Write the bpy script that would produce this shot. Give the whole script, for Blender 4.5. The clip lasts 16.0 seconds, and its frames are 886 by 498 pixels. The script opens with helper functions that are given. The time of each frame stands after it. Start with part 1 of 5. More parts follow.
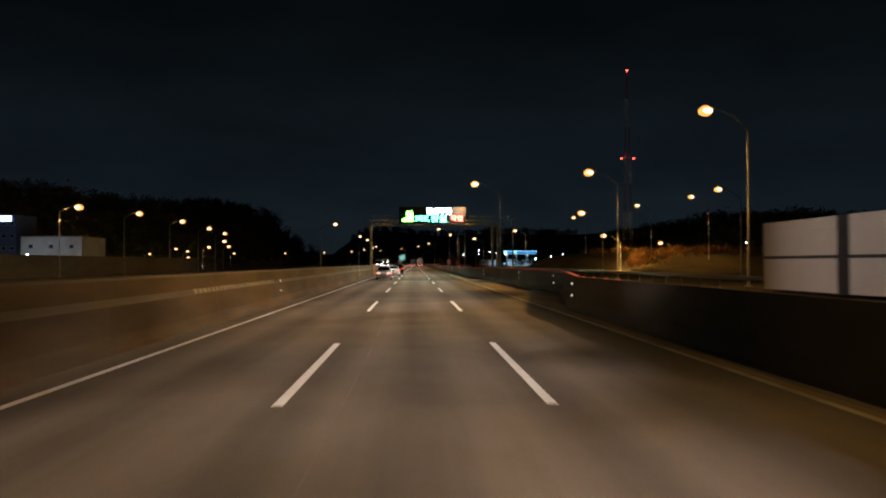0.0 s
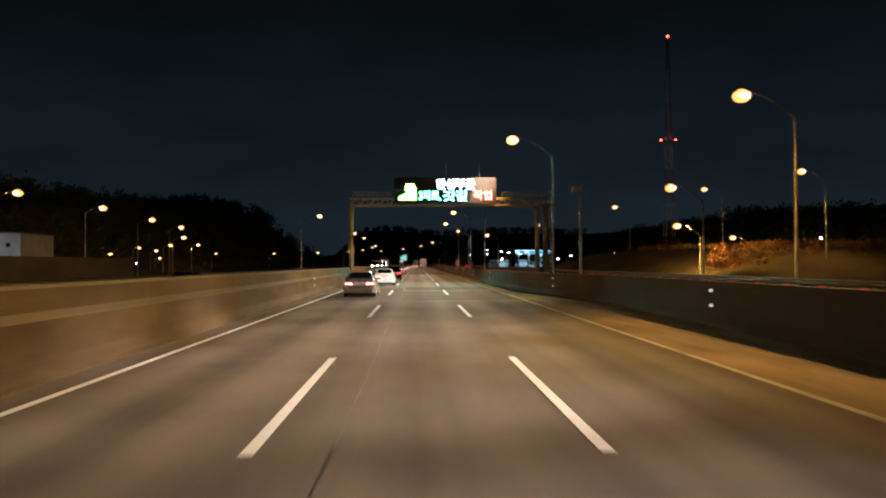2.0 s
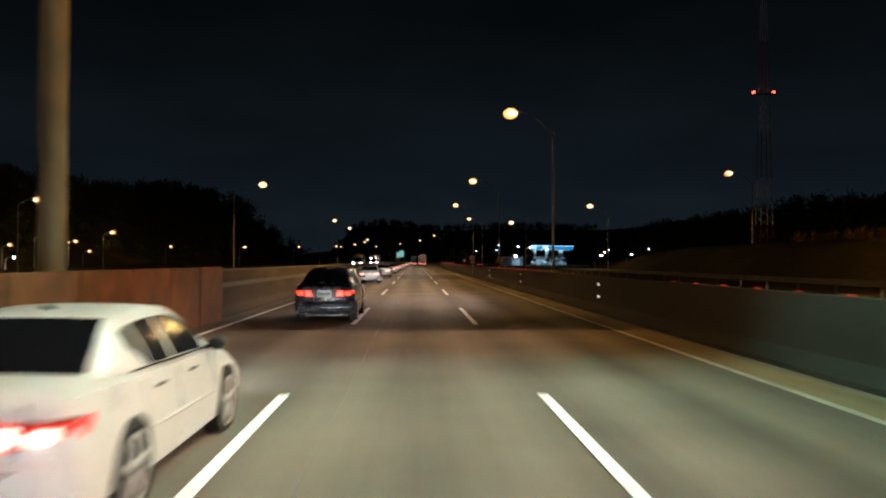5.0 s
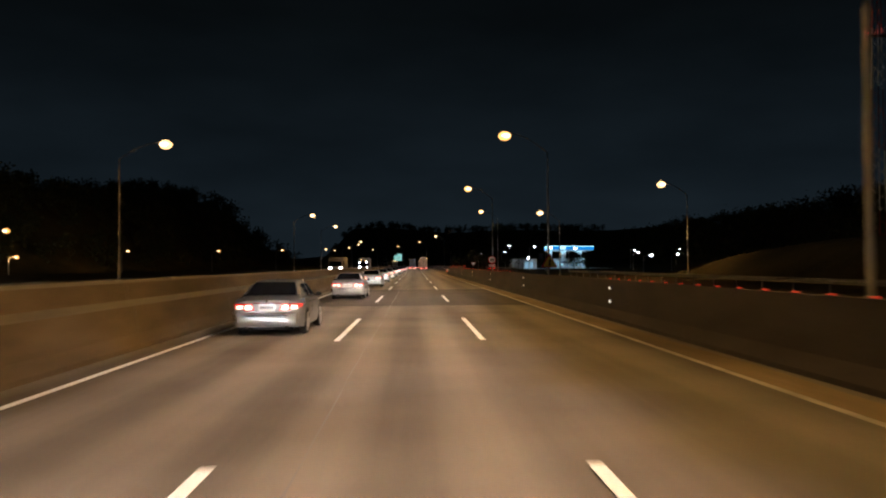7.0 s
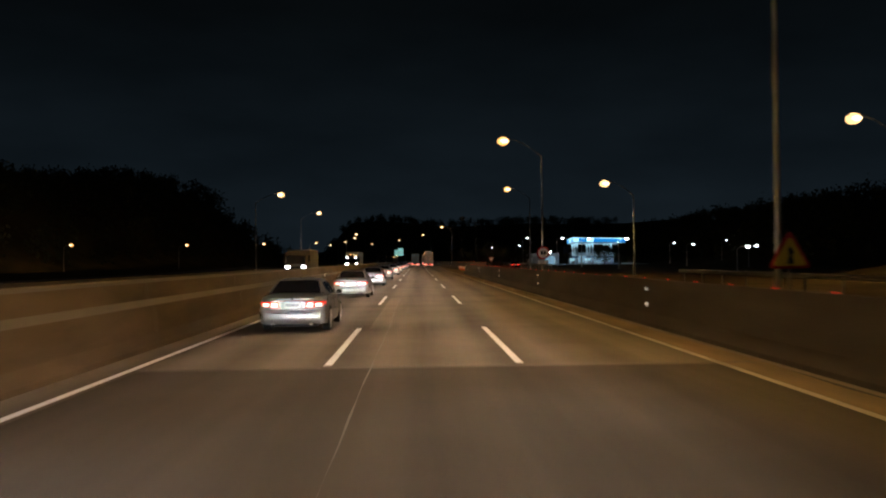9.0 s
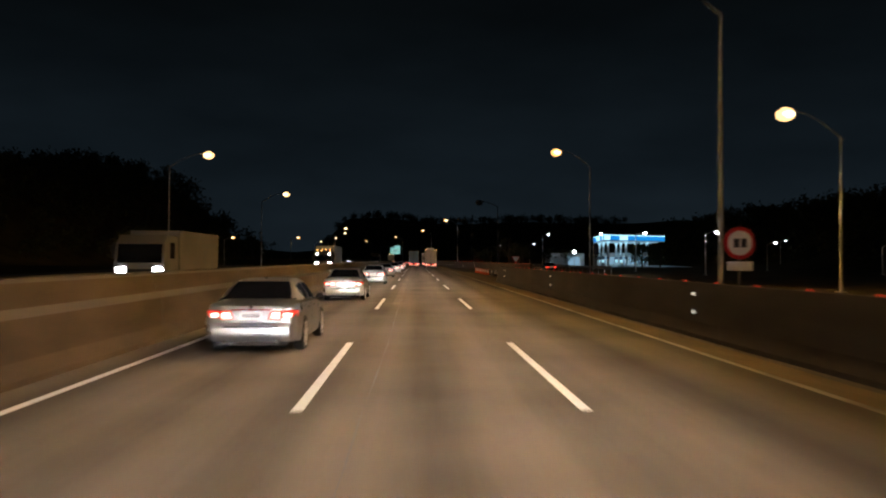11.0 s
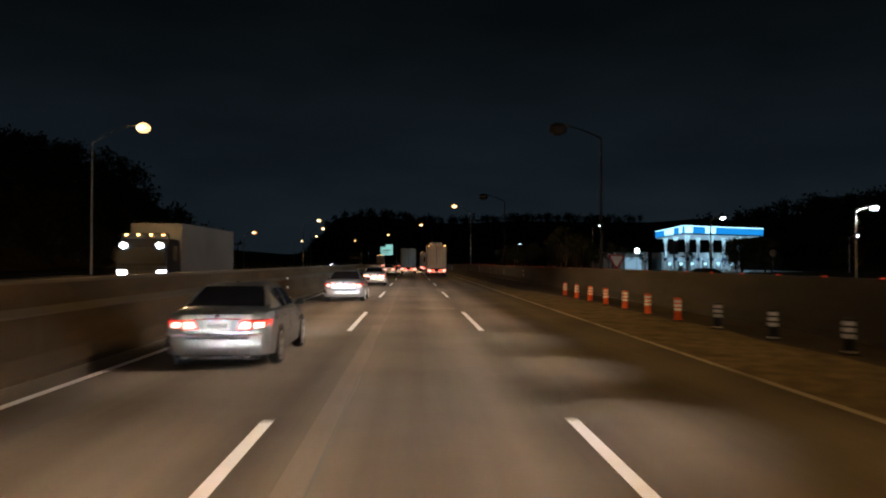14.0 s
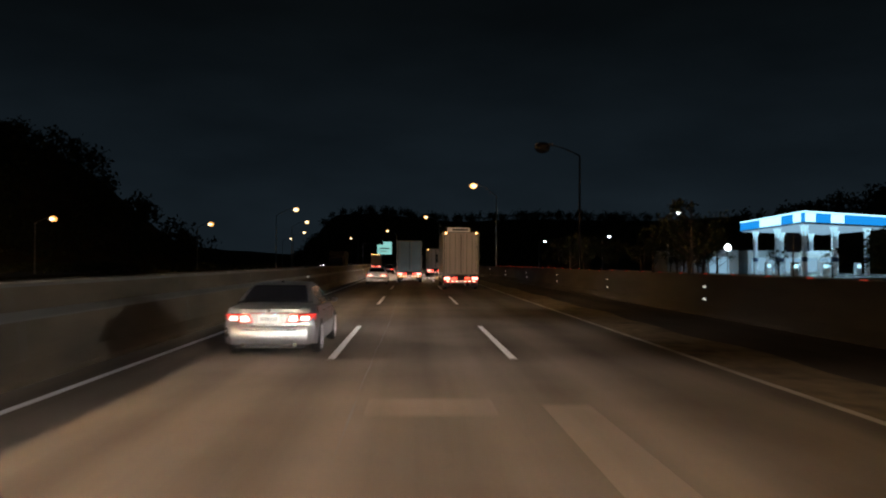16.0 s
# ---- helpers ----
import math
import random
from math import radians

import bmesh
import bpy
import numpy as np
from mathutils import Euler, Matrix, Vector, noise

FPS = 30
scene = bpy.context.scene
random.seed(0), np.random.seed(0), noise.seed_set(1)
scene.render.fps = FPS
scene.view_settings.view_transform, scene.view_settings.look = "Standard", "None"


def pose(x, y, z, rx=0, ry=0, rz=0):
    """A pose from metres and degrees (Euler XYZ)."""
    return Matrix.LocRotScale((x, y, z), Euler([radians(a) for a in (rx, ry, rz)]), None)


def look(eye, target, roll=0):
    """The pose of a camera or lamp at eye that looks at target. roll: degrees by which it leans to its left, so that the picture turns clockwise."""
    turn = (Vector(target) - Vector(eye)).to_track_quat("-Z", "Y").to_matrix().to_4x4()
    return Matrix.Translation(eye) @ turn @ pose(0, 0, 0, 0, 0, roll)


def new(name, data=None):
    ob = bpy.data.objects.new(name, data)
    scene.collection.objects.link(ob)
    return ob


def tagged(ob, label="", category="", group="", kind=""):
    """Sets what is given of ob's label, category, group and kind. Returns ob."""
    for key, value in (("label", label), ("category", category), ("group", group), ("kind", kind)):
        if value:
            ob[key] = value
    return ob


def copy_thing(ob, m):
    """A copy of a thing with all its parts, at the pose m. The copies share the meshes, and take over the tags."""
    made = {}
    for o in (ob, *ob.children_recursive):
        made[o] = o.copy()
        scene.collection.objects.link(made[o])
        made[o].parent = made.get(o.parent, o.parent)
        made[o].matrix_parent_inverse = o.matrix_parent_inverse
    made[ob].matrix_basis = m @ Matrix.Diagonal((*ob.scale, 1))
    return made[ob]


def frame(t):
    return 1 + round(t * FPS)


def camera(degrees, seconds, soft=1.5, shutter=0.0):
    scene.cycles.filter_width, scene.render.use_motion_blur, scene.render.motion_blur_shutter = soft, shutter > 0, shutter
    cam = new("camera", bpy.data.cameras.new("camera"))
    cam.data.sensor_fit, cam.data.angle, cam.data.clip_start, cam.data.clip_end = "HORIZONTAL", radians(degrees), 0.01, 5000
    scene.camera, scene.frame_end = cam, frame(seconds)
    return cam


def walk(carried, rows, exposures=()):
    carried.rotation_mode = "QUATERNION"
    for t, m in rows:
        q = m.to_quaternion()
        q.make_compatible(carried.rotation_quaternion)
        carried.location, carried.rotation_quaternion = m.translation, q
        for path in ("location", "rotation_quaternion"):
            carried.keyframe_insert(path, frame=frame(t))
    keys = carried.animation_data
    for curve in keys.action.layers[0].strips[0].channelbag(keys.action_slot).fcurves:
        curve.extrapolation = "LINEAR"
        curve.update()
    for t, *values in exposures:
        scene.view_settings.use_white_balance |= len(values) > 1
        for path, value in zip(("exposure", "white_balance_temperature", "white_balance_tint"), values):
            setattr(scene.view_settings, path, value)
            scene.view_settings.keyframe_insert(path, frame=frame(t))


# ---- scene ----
from math import cos, pi, sin, sqrt

# ---------------------------------------------------------------- camera
cam = camera(59.1, 16.0, soft=2.0, shutter=0.4)
PATH = [
    (0, (-0.02, -10.272, 1.87), (0.054, -8.274, 1.906), -0.1),
    (0.5, (0.011, 0.173, 1.887), (0.081, 2.172, 1.922), -0.1),
    (1, (-0.045, 11.003, 1.863), (0.022, 13.002, 1.896), -0.1),
    (1.5, (-0.092, 21.418, 1.883), (-0.026, 23.417, 1.917), -0.3),
    (2, (-0.114, 32.204, 1.894), (-0.046, 34.203, 1.932), -0.2),
    (2.5, (-0.101, 42.873, 1.92), (-0.035, 44.872, 1.953), -0.3),
    (3, (-0.078, 53.474, 1.923), (-0.012, 55.473, 1.951), -0.1),
    (3.5, (-0.066, 64.35, 1.841), (0.002, 66.348, 1.866), -0.2),
    (4, (-0.009, 75.087, 1.888), (0.058, 77.086, 1.913), 0.1),
    (6.5, (0.015, 130.018, 1.834), (0.089, 132.016, 1.875), 0.2),
    (7, (0.126, 140.726, 1.872), (0.199, 142.725, 1.912), -0.4),
    (7.5, (0.106, 152.124, 1.909), (0.181, 154.122, 1.95), -0.5),
    (8, (0.08, 163.284, 1.9), (0.154, 165.282, 1.939), -1.1),
    (8.5, (0.029, 174.185, 1.958), (0.099, 176.183, 1.995), -0.8),
    (9, (-0.119, 185.31, 1.965), (-0.052, 187.309, 1.993), -0.6),
    (9.5, (-0.242, 196.52, 1.948), (-0.18, 198.519, 1.974), -0.2),
    (12, (-0.356, 253.27, 1.876), (-0.277, 255.268, 1.906), 0.4),
    (12.5, (-0.313, 264.812, 1.883), (-0.231, 266.81, 1.915), 0.5),
    (13, (-0.224, 275.981, 1.886), (-0.14, 277.979, 1.919), 0.3),
    (13.5, (-0.158, 287.749, 1.873), (-0.072, 289.747, 1.907), 0.3),
    (14, (-0.113, 298.746, 1.884), (-0.033, 300.745, 1.917), 0.1),
    (14.5, (-0.175, 310.526, 1.867), (-0.095, 312.524, 1.901), 0.2),
    (15, (-0.187, 321.646, 1.892), (-0.105, 323.644, 1.928), 0.3),
    (15.5, (-0.15, 332.862, 1.897), (-0.075, 334.86, 1.933), 0.2),
    (16, (-0.177, 344.505, 1.922), (-0.103, 346.504, 1.956), 0.2),
]
walk(cam, [(t, look(eye, target, roll)) for t, eye, target, roll in PATH], [(0, 0.05), (1.5, 0.5), (3, 0.5), (3.5, 0.0), (4, -0.05), (6.5, 0.05), (7.5, 0.4), (8.5, -0.2), (9.5, 0.1), (12, 0.1), (13, 0.0), (14, 0.2), (16, 0.25)])

# ---------------------------------------------------------------- world
world = bpy.data.worlds.new("night_sky")
scene.world = world
world.use_nodes = True
wn, wl = world.node_tree.nodes, world.node_tree.links
w_coord = wn.new("ShaderNodeTexCoord")
w_sep = wn.new("ShaderNodeSeparateXYZ")
w_ramp = wn.new("ShaderNodeValToRGB")
wl.new(w_coord.outputs["Generated"], w_sep.inputs[0])
wl.new(w_sep.outputs["Z"], w_ramp.inputs[0])
for n, (p, c) in enumerate([(0.0, (0.0112, 0.0178, 0.0240)), (0.12, (0.0066, 0.0108, 0.0148)), (0.30, (0.0026, 0.0039, 0.0048)), (1.0, (0.0018, 0.0023, 0.0026))]):
    e = w_ramp.color_ramp.elements[n] if n < 2 else w_ramp.color_ramp.elements.new(p)
    e.position, e.color = p, (*c, 1)
w_noise = wn.new("ShaderNodeTexNoise")
w_noise.inputs["Scale"].default_value, w_noise.inputs["Detail"].default_value = 4.5, 6
w_stretch = wn.new("ShaderNodeMapping")
w_stretch.inputs["Scale"].default_value = (1, 1, 3.2)
wl.new(w_coord.outputs["Generated"], w_stretch.inputs[0])
wl.new(w_stretch.outputs[0], w_noise.inputs["Vector"])
w_cloud = wn.new("ShaderNodeMapRange")
w_cloud.inputs["From Min"].default_value, w_cloud.inputs["From Max"].default_value = 0.35, 0.72
w_cloud.inputs["To Min"].default_value, w_cloud.inputs["To Max"].default_value = 0.84, 1.22
wl.new(w_noise.outputs["Fac"], w_cloud.inputs[0])
w_mul = wn.new("ShaderNodeVectorMath")
w_mul.operation = "SCALE"
wl.new(w_ramp.outputs[0], w_mul.inputs[0])
wl.new(w_cloud.outputs[0], w_mul.inputs["Scale"])
wl.new(w_mul.outputs[0], wn["Background"].inputs[0])
wn["Background"].inputs[1].default_value = 0.72

SODIUM = (1.0, 0.55, 0.17)
# Colour of the added lane beams, which stand in for headlamp light.
LANE_FILL = (1.0, 0.79, 0.67)
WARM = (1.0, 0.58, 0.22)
LANE_FILL_WATTS, VERGE_WATTS, L_WATTS, S_WATTS = 28000, 17000, 24000, 7000
WHITE = (0.85, 0.93, 1.0)


def spot(name, eye, target, watts, colour, cone=120, blend=0.8, size=0.25):
    data = bpy.data.lights.new(name, "SPOT")
    data.energy, data.color, data.spot_size, data.spot_blend, data.shadow_soft_size = watts, colour, radians(cone), blend, size
    ob = new(name, data)
    ob.matrix_world = look(eye, target)
    return ob


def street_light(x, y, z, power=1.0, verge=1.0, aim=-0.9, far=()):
    """The wide dim amber light of one luminaire to the verges, and ten narrow beams added up and down the lanes in
    place of headlamp light.
    """
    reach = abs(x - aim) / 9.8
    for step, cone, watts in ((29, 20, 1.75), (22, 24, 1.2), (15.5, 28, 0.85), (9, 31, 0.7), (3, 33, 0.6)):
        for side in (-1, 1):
            spot("lamp_or_fill_beam", (x, y, z - 0.6), (aim, y + step * side, 0), LANE_FILL_WATTS * power * watts * reach, LANE_FILL, cone / max(1.0, reach ** 0.85), 1.0)
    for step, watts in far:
        spot("lamp_or_fill_beam", (x, y, z - 0.6), (aim - 0.2, y + step, 0), LANE_FILL_WATTS * watts, LANE_FILL, 10, 1.0)
    if verge:
        for step, cone, watts in ((-23, 64, 0.95), (-8, 84, 0.7), (8, 84, 0.7), (23, 64, 0.95)):
            spot("lamp_or_fill_glow", (x, y, z - 0.6), (-2.4, y + step, 0), VERGE_WATTS * verge * watts, SODIUM, cone, 1.0)


def material(name):
    m = bpy.data.materials.new(name)
    m.use_nodes = True
    return m, m.node_tree.nodes, m.node_tree.links, m.node_tree.nodes["Principled BSDF"]


def surface(name, colour, rough=0.6, metal=0.0, vary=0.25, scale=3.0, bump=0.0, fine=60.0, stretch=(1, 1, 1), dirt=0.0, coat=0.0, spec=0.3):
    """A procedural surface: base colour with two scales of variation, dirt, roughness changes and relief."""
    m, n, l, b = material(name)
    co = n.new("ShaderNodeTexCoord")
    mp = n.new("ShaderNodeMapping")
    mp.inputs["Scale"].default_value = stretch
    l.new(co.outputs["Object"], mp.inputs[0])
    big, small = n.new("ShaderNodeTexNoise"), n.new("ShaderNodeTexNoise")
    big.inputs["Scale"].default_value, big.inputs["Detail"].default_value = scale, 5
    small.inputs["Scale"].default_value, small.inputs["Detail"].default_value = fine, 3
    l.new(mp.outputs[0], big.inputs["Vector"])
    l.new(co.outputs["Object"], small.inputs["Vector"])
    mix = n.new("ShaderNodeMath")
    mix.operation = "MULTIPLY_ADD"
    mix.inputs[1].default_value = 0.65
    l.new(big.outputs["Fac"], mix.inputs[0])
    sm = n.new("ShaderNodeMath")
    sm.operation = "MULTIPLY"
    sm.inputs[1].default_value = 0.35
    l.new(small.outputs["Fac"], sm.inputs[0])
    l.new(sm.outputs[0], mix.inputs[2])
    ramp = n.new("ShaderNodeValToRGB")
    lo, hi = [tuple(min(1, c * k) for c in colour) for k in (1 - vary, 1 + vary)]
    ramp.color_ramp.elements[0].position, ramp.color_ramp.elements[0].color = 0.32, (*lo, 1)
    ramp.color_ramp.elements[1].position, ramp.color_ramp.elements[1].color = 0.68, (*hi, 1)
    l.new(mix.outputs[0], ramp.inputs[0])
    out = ramp.outputs[0]
    if dirt:
        d = n.new("ShaderNodeTexNoise")
        d.inputs["Scale"].default_value, d.inputs["Detail"].default_value = scale * 0.37, 8
        l.new(mp.outputs[0], d.inputs["Vector"])
        dr = n.new("ShaderNodeValToRGB")
        dr.color_ramp.elements[0].position, dr.color_ramp.elements[1].position = 0.48, 0.68
        dr.color_ramp.elements[1].color = (dirt, dirt, dirt, 1)
        l.new(d.outputs["Fac"], dr.inputs[0])
        mx = n.new("ShaderNodeMix")
        mx.data_type = "RGBA"
        l.new(dr.outputs[0], mx.inputs[0])
        l.new(out, mx.inputs[6])
        mx.inputs[7].default_value = (0.05, 0.042, 0.034, 1)
        out = mx.outputs[2]
    l.new(out, b.inputs["Base Color"])
    rr = n.new("ShaderNodeMapRange")
    rr.inputs["To Min"].default_value, rr.inputs["To Max"].default_value = max(0.03, rough - 0.1), min(1, rough + 0.1)
    l.new(big.outputs["Fac"], rr.inputs[0])
    l.new(rr.outputs[0], b.inputs["Roughness"])
    b.inputs["Metallic"].default_value = metal
    b.inputs["Specular IOR Level"].default_value = spec
    b.inputs["Coat Weight"].default_value = coat
    if bump:
        bp = n.new("ShaderNodeBump")
        bp.inputs["Strength"].default_value, bp.inputs["Distance"].default_value = bump, 0.01
        l.new(mix.outputs[0], bp.inputs["Height"])
        l.new(bp.outputs[0], b.inputs["Normal"])
    return m


def glow(name, colour, strength, base=0.02):
    m, n, l, b = material(name)
    b.inputs["Base Color"].default_value = (*[base * c for c in colour], 1)
    b.inputs["Emission Color"].default_value = (*colour, 1)
    b.inputs["Emission Strength"].default_value = strength
    return m


def asphalt(name, tone, tracks):
    """Worn asphalt: aggregate grain, streaks along the lane, tyre tracks every 3.6 m, cracks and stains."""
    m, n, l, b = material(name)
    co = n.new("ShaderNodeTexCoord")
    sep = n.new("ShaderNodeSeparateXYZ")
    l.new(co.outputs["Object"], sep.inputs[0])
    wav = n.new("ShaderNodeMath")
    wav.operation = "MULTIPLY"
    wav.inputs[1].default_value = 2 * pi / 1.8
    l.new(sep.outputs["X"], wav.inputs[0])
    cs = n.new("ShaderNodeMath")
    cs.operation = "COSINE"
    l.new(wav.outputs[0], cs.inputs[0])
    mp = n.new("ShaderNodeMapping")
    mp.inputs["Scale"].default_value = (1.1, 0.035, 1)
    l.new(co.outputs["Object"], mp.inputs[0])
    streak, grain, blotch = (n.new("ShaderNodeTexNoise") for _ in range(3))
    streak.inputs["Scale"].default_value, streak.inputs["Detail"].default_value = 1.0, 6
    grain.inputs["Scale"].default_value, grain.inputs["Detail"].default_value = 55, 4
    blotch.inputs["Scale"].default_value, blotch.inputs["Detail"].default_value = 0.3, 9
    l.new(mp.outputs[0], streak.inputs["Vector"])
    l.new(co.outputs["Object"], grain.inputs["Vector"])
    l.new(co.outputs["Object"], blotch.inputs["Vector"])

    def add(a, k, base):
        node = n.new("ShaderNodeMath")
        node.operation = "MULTIPLY_ADD"
        l.new(a, node.inputs[0])
        node.inputs[1].default_value = k
        if isinstance(base, float):
            node.inputs[2].default_value = base
        else:
            l.new(base, node.inputs[2])
        return node.outputs[0]

    f = add(cs.outputs[0], -0.08 * tracks, 0.01)
    f = add(streak.outputs["Fac"], 0.40, f)
    f = add(blotch.outputs["Fac"], 0.36, f)
    f = add(grain.outputs["Fac"], 0.22, f)
    ramp = n.new("ShaderNodeValToRGB")
    els = ramp.color_ramp.elements
    els[0].position, els[0].color = 0.30, (tone * 0.60, tone * 0.53, tone * 0.45, 1)
    els[1].position, els[1].color = 0.70, (tone * 1.62, tone * 1.43, tone * 1.18, 1)
    l.new(f, ramp.inputs[0])
    l.new(ramp.outputs[0], b.inputs["Base Color"])
    rr = n.new("ShaderNodeMapRange")
    rr.inputs["To Min"].default_value, rr.inputs["To Max"].default_value = 0.95, 0.72
    l.new(f, rr.inputs[0])
    l.new(rr.outputs[0], b.inputs["Roughness"])
    b.inputs["Specular IOR Level"].default_value = 0.08
    bp = n.new("ShaderNodeBump")
    bp.inputs["Strength"].default_value, bp.inputs["Distance"].default_value = 0.5, 0.006
    l.new(grain.outputs["Fac"], bp.inputs["Height"])
    l.new(bp.outputs[0], b.inputs["Normal"])
    return m


M_ROAD = asphalt("asphalt_worn", 0.145, 1.0)
M_ROAD_DARK = asphalt("asphalt_resurfaced", 0.062, 0.5)
M_ROAD_LIGHT = asphalt("asphalt_patch_pale", 0.19, 0.3)
M_SHOULDER = surface("dusty_shoulder", (0.24, 0.185, 0.11), 0.9, vary=0.35, scale=1.2, bump=0.5, stretch=(1, 0.2, 1), dirt=0.5, spec=0.08)
M_GRAVEL = surface("pale_gravel", (0.20, 0.16, 0.105), 0.95, vary=0.45, scale=2.5, bump=0.9, fine=25, dirt=0.5, spec=0.08)
M_TAR = surface("tar_joint", (0.085, 0.08, 0.072), 0.45, scale=2.0)
M_PAINT = surface("road_paint", (0.85, 0.89, 0.93), 0.6, vary=0.06, scale=6, bump=0.3, dirt=0.08)
M_PAINT_WORN = surface("road_paint_worn", (0.42, 0.39, 0.33), 0.7, vary=0.3, scale=4, bump=0.3, dirt=0.6, stretch=(1, 0.3, 1))
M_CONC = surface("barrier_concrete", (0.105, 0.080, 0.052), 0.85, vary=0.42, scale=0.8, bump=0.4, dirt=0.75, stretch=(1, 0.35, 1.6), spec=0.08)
# Darker copy of the barrier concrete: shade on unlit faces put into the colour.
M_CONC_SHADE = surface("barrier_concrete_shaded", (0.070, 0.064, 0.056), 0.85, vary=0.3, scale=0.8, bump=0.3, dirt=0.6, stretch=(1, 0.35, 1.6), spec=0.08)
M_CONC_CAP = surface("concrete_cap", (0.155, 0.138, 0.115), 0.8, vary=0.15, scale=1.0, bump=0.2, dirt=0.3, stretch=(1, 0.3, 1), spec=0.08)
M_RUST = surface("weathered_orange_panel", (0.24, 0.095, 0.045), 0.75, vary=0.3, scale=2, dirt=0.5)
M_GROUND = surface("dark_grass_soil", (0.078, 0.062, 0.028), 0.95, vary=0.5, scale=0.12, bump=0.8, fine=3.0, spec=0.04)
M_STEEL = surface("galvanised_steel", (0.22, 0.21, 0.20), 0.5, metal=0.65, vary=0.15, scale=2.5, dirt=0.25)
M_STEEL_LAMP = surface("lamp_post_steel", (0.44, 0.41, 0.36), 0.6, metal=0.15, vary=0.15, scale=2.5, dirt=0.25)
# Darkness of the unlit lamp posts, put into the colour of their steel.
M_STEEL_UNLIT = surface("lamp_post_steel_unlit", (0.022, 0.022, 0.023), 0.85, vary=0.2, scale=2.5, dirt=0.4, spec=0.06)
M_GANTRY = surface("gantry_painted_steel", (0.30, 0.255, 0.19), 0.55, metal=0.2, vary=0.15, scale=1.5, dirt=0.35)
M_VMS = surface("sign_board_black", (0.008, 0.009, 0.010), 0.9, vary=0.2, spec=0.05)
M_VMS_CASE = surface("sign_case_grey", (0.017, 0.013, 0.011), 0.6, vary=0.12, scale=0.8, dirt=0.25)
M_BLACK = surface("black_plastic", (0.015, 0.015, 0.015), 0.5, vary=0.2)
M_TAILRED = surface("tail_lens_red", (0.22, 0.008, 0.008), 0.25, vary=0.05)
M_RUBBER = surface("tyre_rubber", (0.02, 0.02, 0.02), 0.8, vary=0.3, scale=8, bump=0.3)
M_GLASS = surface("tinted_car_glass", (0.008, 0.009, 0.012), 0.06, vary=0.1, spec=0.7)
M_CHROME = surface("chrome_trim", (0.7, 0.7, 0.7), 0.15, metal=1.0, vary=0.05)
M_RIM = surface("alloy_rim", (0.70, 0.70, 0.71), 0.4, metal=0.4, vary=0.1)
M_SILVER = surface("silver_car_paint", (0.42, 0.425, 0.44), 0.30, metal=0.9, vary=0.03, scale=1, coat=0.7, fine=300)
M_WHITECAR = surface("white_car_paint", (0.75, 0.74, 0.73), 0.3, vary=0.05, scale=1, coat=0.5, dirt=0.12)
M_DARKCAR = surface("dark_car_paint", (0.025, 0.022, 0.024), 0.25, metal=0.3, vary=0.1, coat=0.6)
M_PLATE = surface("number_plate_white", (0.7, 0.7, 0.68), 0.5, vary=0.08)
M_PLATEINK = surface("plate_marking", (0.16, 0.16, 0.17), 0.6)
M_INK = surface("dark_marking", (0.03, 0.03, 0.04), 0.6)
M_TRUCKWHITE = surface("truck_box_white", (0.74, 0.71, 0.66), 0.55, vary=0.12, scale=0.8, dirt=0.3, stretch=(1, 1, 0.3))
M_PANEL = surface("lorry_panel_white", (0.56, 0.52, 0.49), 0.22, vary=0.05, scale=0.6, dirt=0.15, spec=0.5, stretch=(1, 1, 0.3))
M_TRUCKBEIGE = surface("truck_box_dusty_beige", (0.40, 0.35, 0.32), 0.55, vary=0.18, scale=0.8, dirt=0.4, stretch=(1, 1, 0.3))
M_TRUCKGREY = surface("truck_box_grey", (0.02, 0.02, 0.022), 0.7, spec=0.06, vary=0.15, scale=0.8, dirt=0.3)
M_TRUCKPALE = surface("truck_box_pale_grey", (0.16, 0.155, 0.148), 0.6, vary=0.15, scale=0.8, dirt=0.3)
M_TRUCKGREEN = surface("truck_box_blue_green", (0.13, 0.20, 0.24), 0.5, vary=0.15, scale=0.8, dirt=0.3)
M_TRUCKYELLOW = surface("truck_bumper_yellow", (0.62, 0.40, 0.05), 0.5, vary=0.15, dirt=0.3)
M_CHASSIS = surface("chassis_black", (0.02, 0.02, 0.021), 0.6, vary=0.3, scale=3)
M_SIGNRED = surface("sign_red", (0.55, 0.03, 0.03), 0.45, vary=0.06)
M_SIGNYEL = surface("sign_yellow", (0.75, 0.45, 0.04), 0.45, vary=0.06)
M_SIGNWHITE = surface("sign_white", (0.8, 0.8, 0.79), 0.45, vary=0.05)
M_SIGNBACK = surface("sign_backing_grey", (0.35, 0.35, 0.36), 0.5, metal=0.4)
M_ORANGE = surface("delineator_orange", (0.85, 0.13, 0.02), 0.5, vary=0.15, scale=6, dirt=0.25)
# Added glow stands in for headlamp light that the reflectors throw back.
G_REFLECT = glow("reflector_lens_glow", (0.95, 0.93, 0.85), 0.9, 0.8)
M_BARK = surface("bark", (0.07, 0.055, 0.042), 0.9, vary=0.4, scale=4, bump=0.8)
M_LEAF = surface("dark_leaves", (0.055, 0.062, 0.032), 0.8, vary=0.5, scale=0.7, spec=0.08)
M_DRYLEAF = surface("dry_brown_leaves", (0.17, 0.09, 0.03), 0.85, vary=0.4, scale=0.7, spec=0.08)
M_WALLWHITE = surface("rendered_wall", (0.62, 0.62, 0.62), 0.8, vary=0.12, scale=0.4, bump=0.2, dirt=0.3)
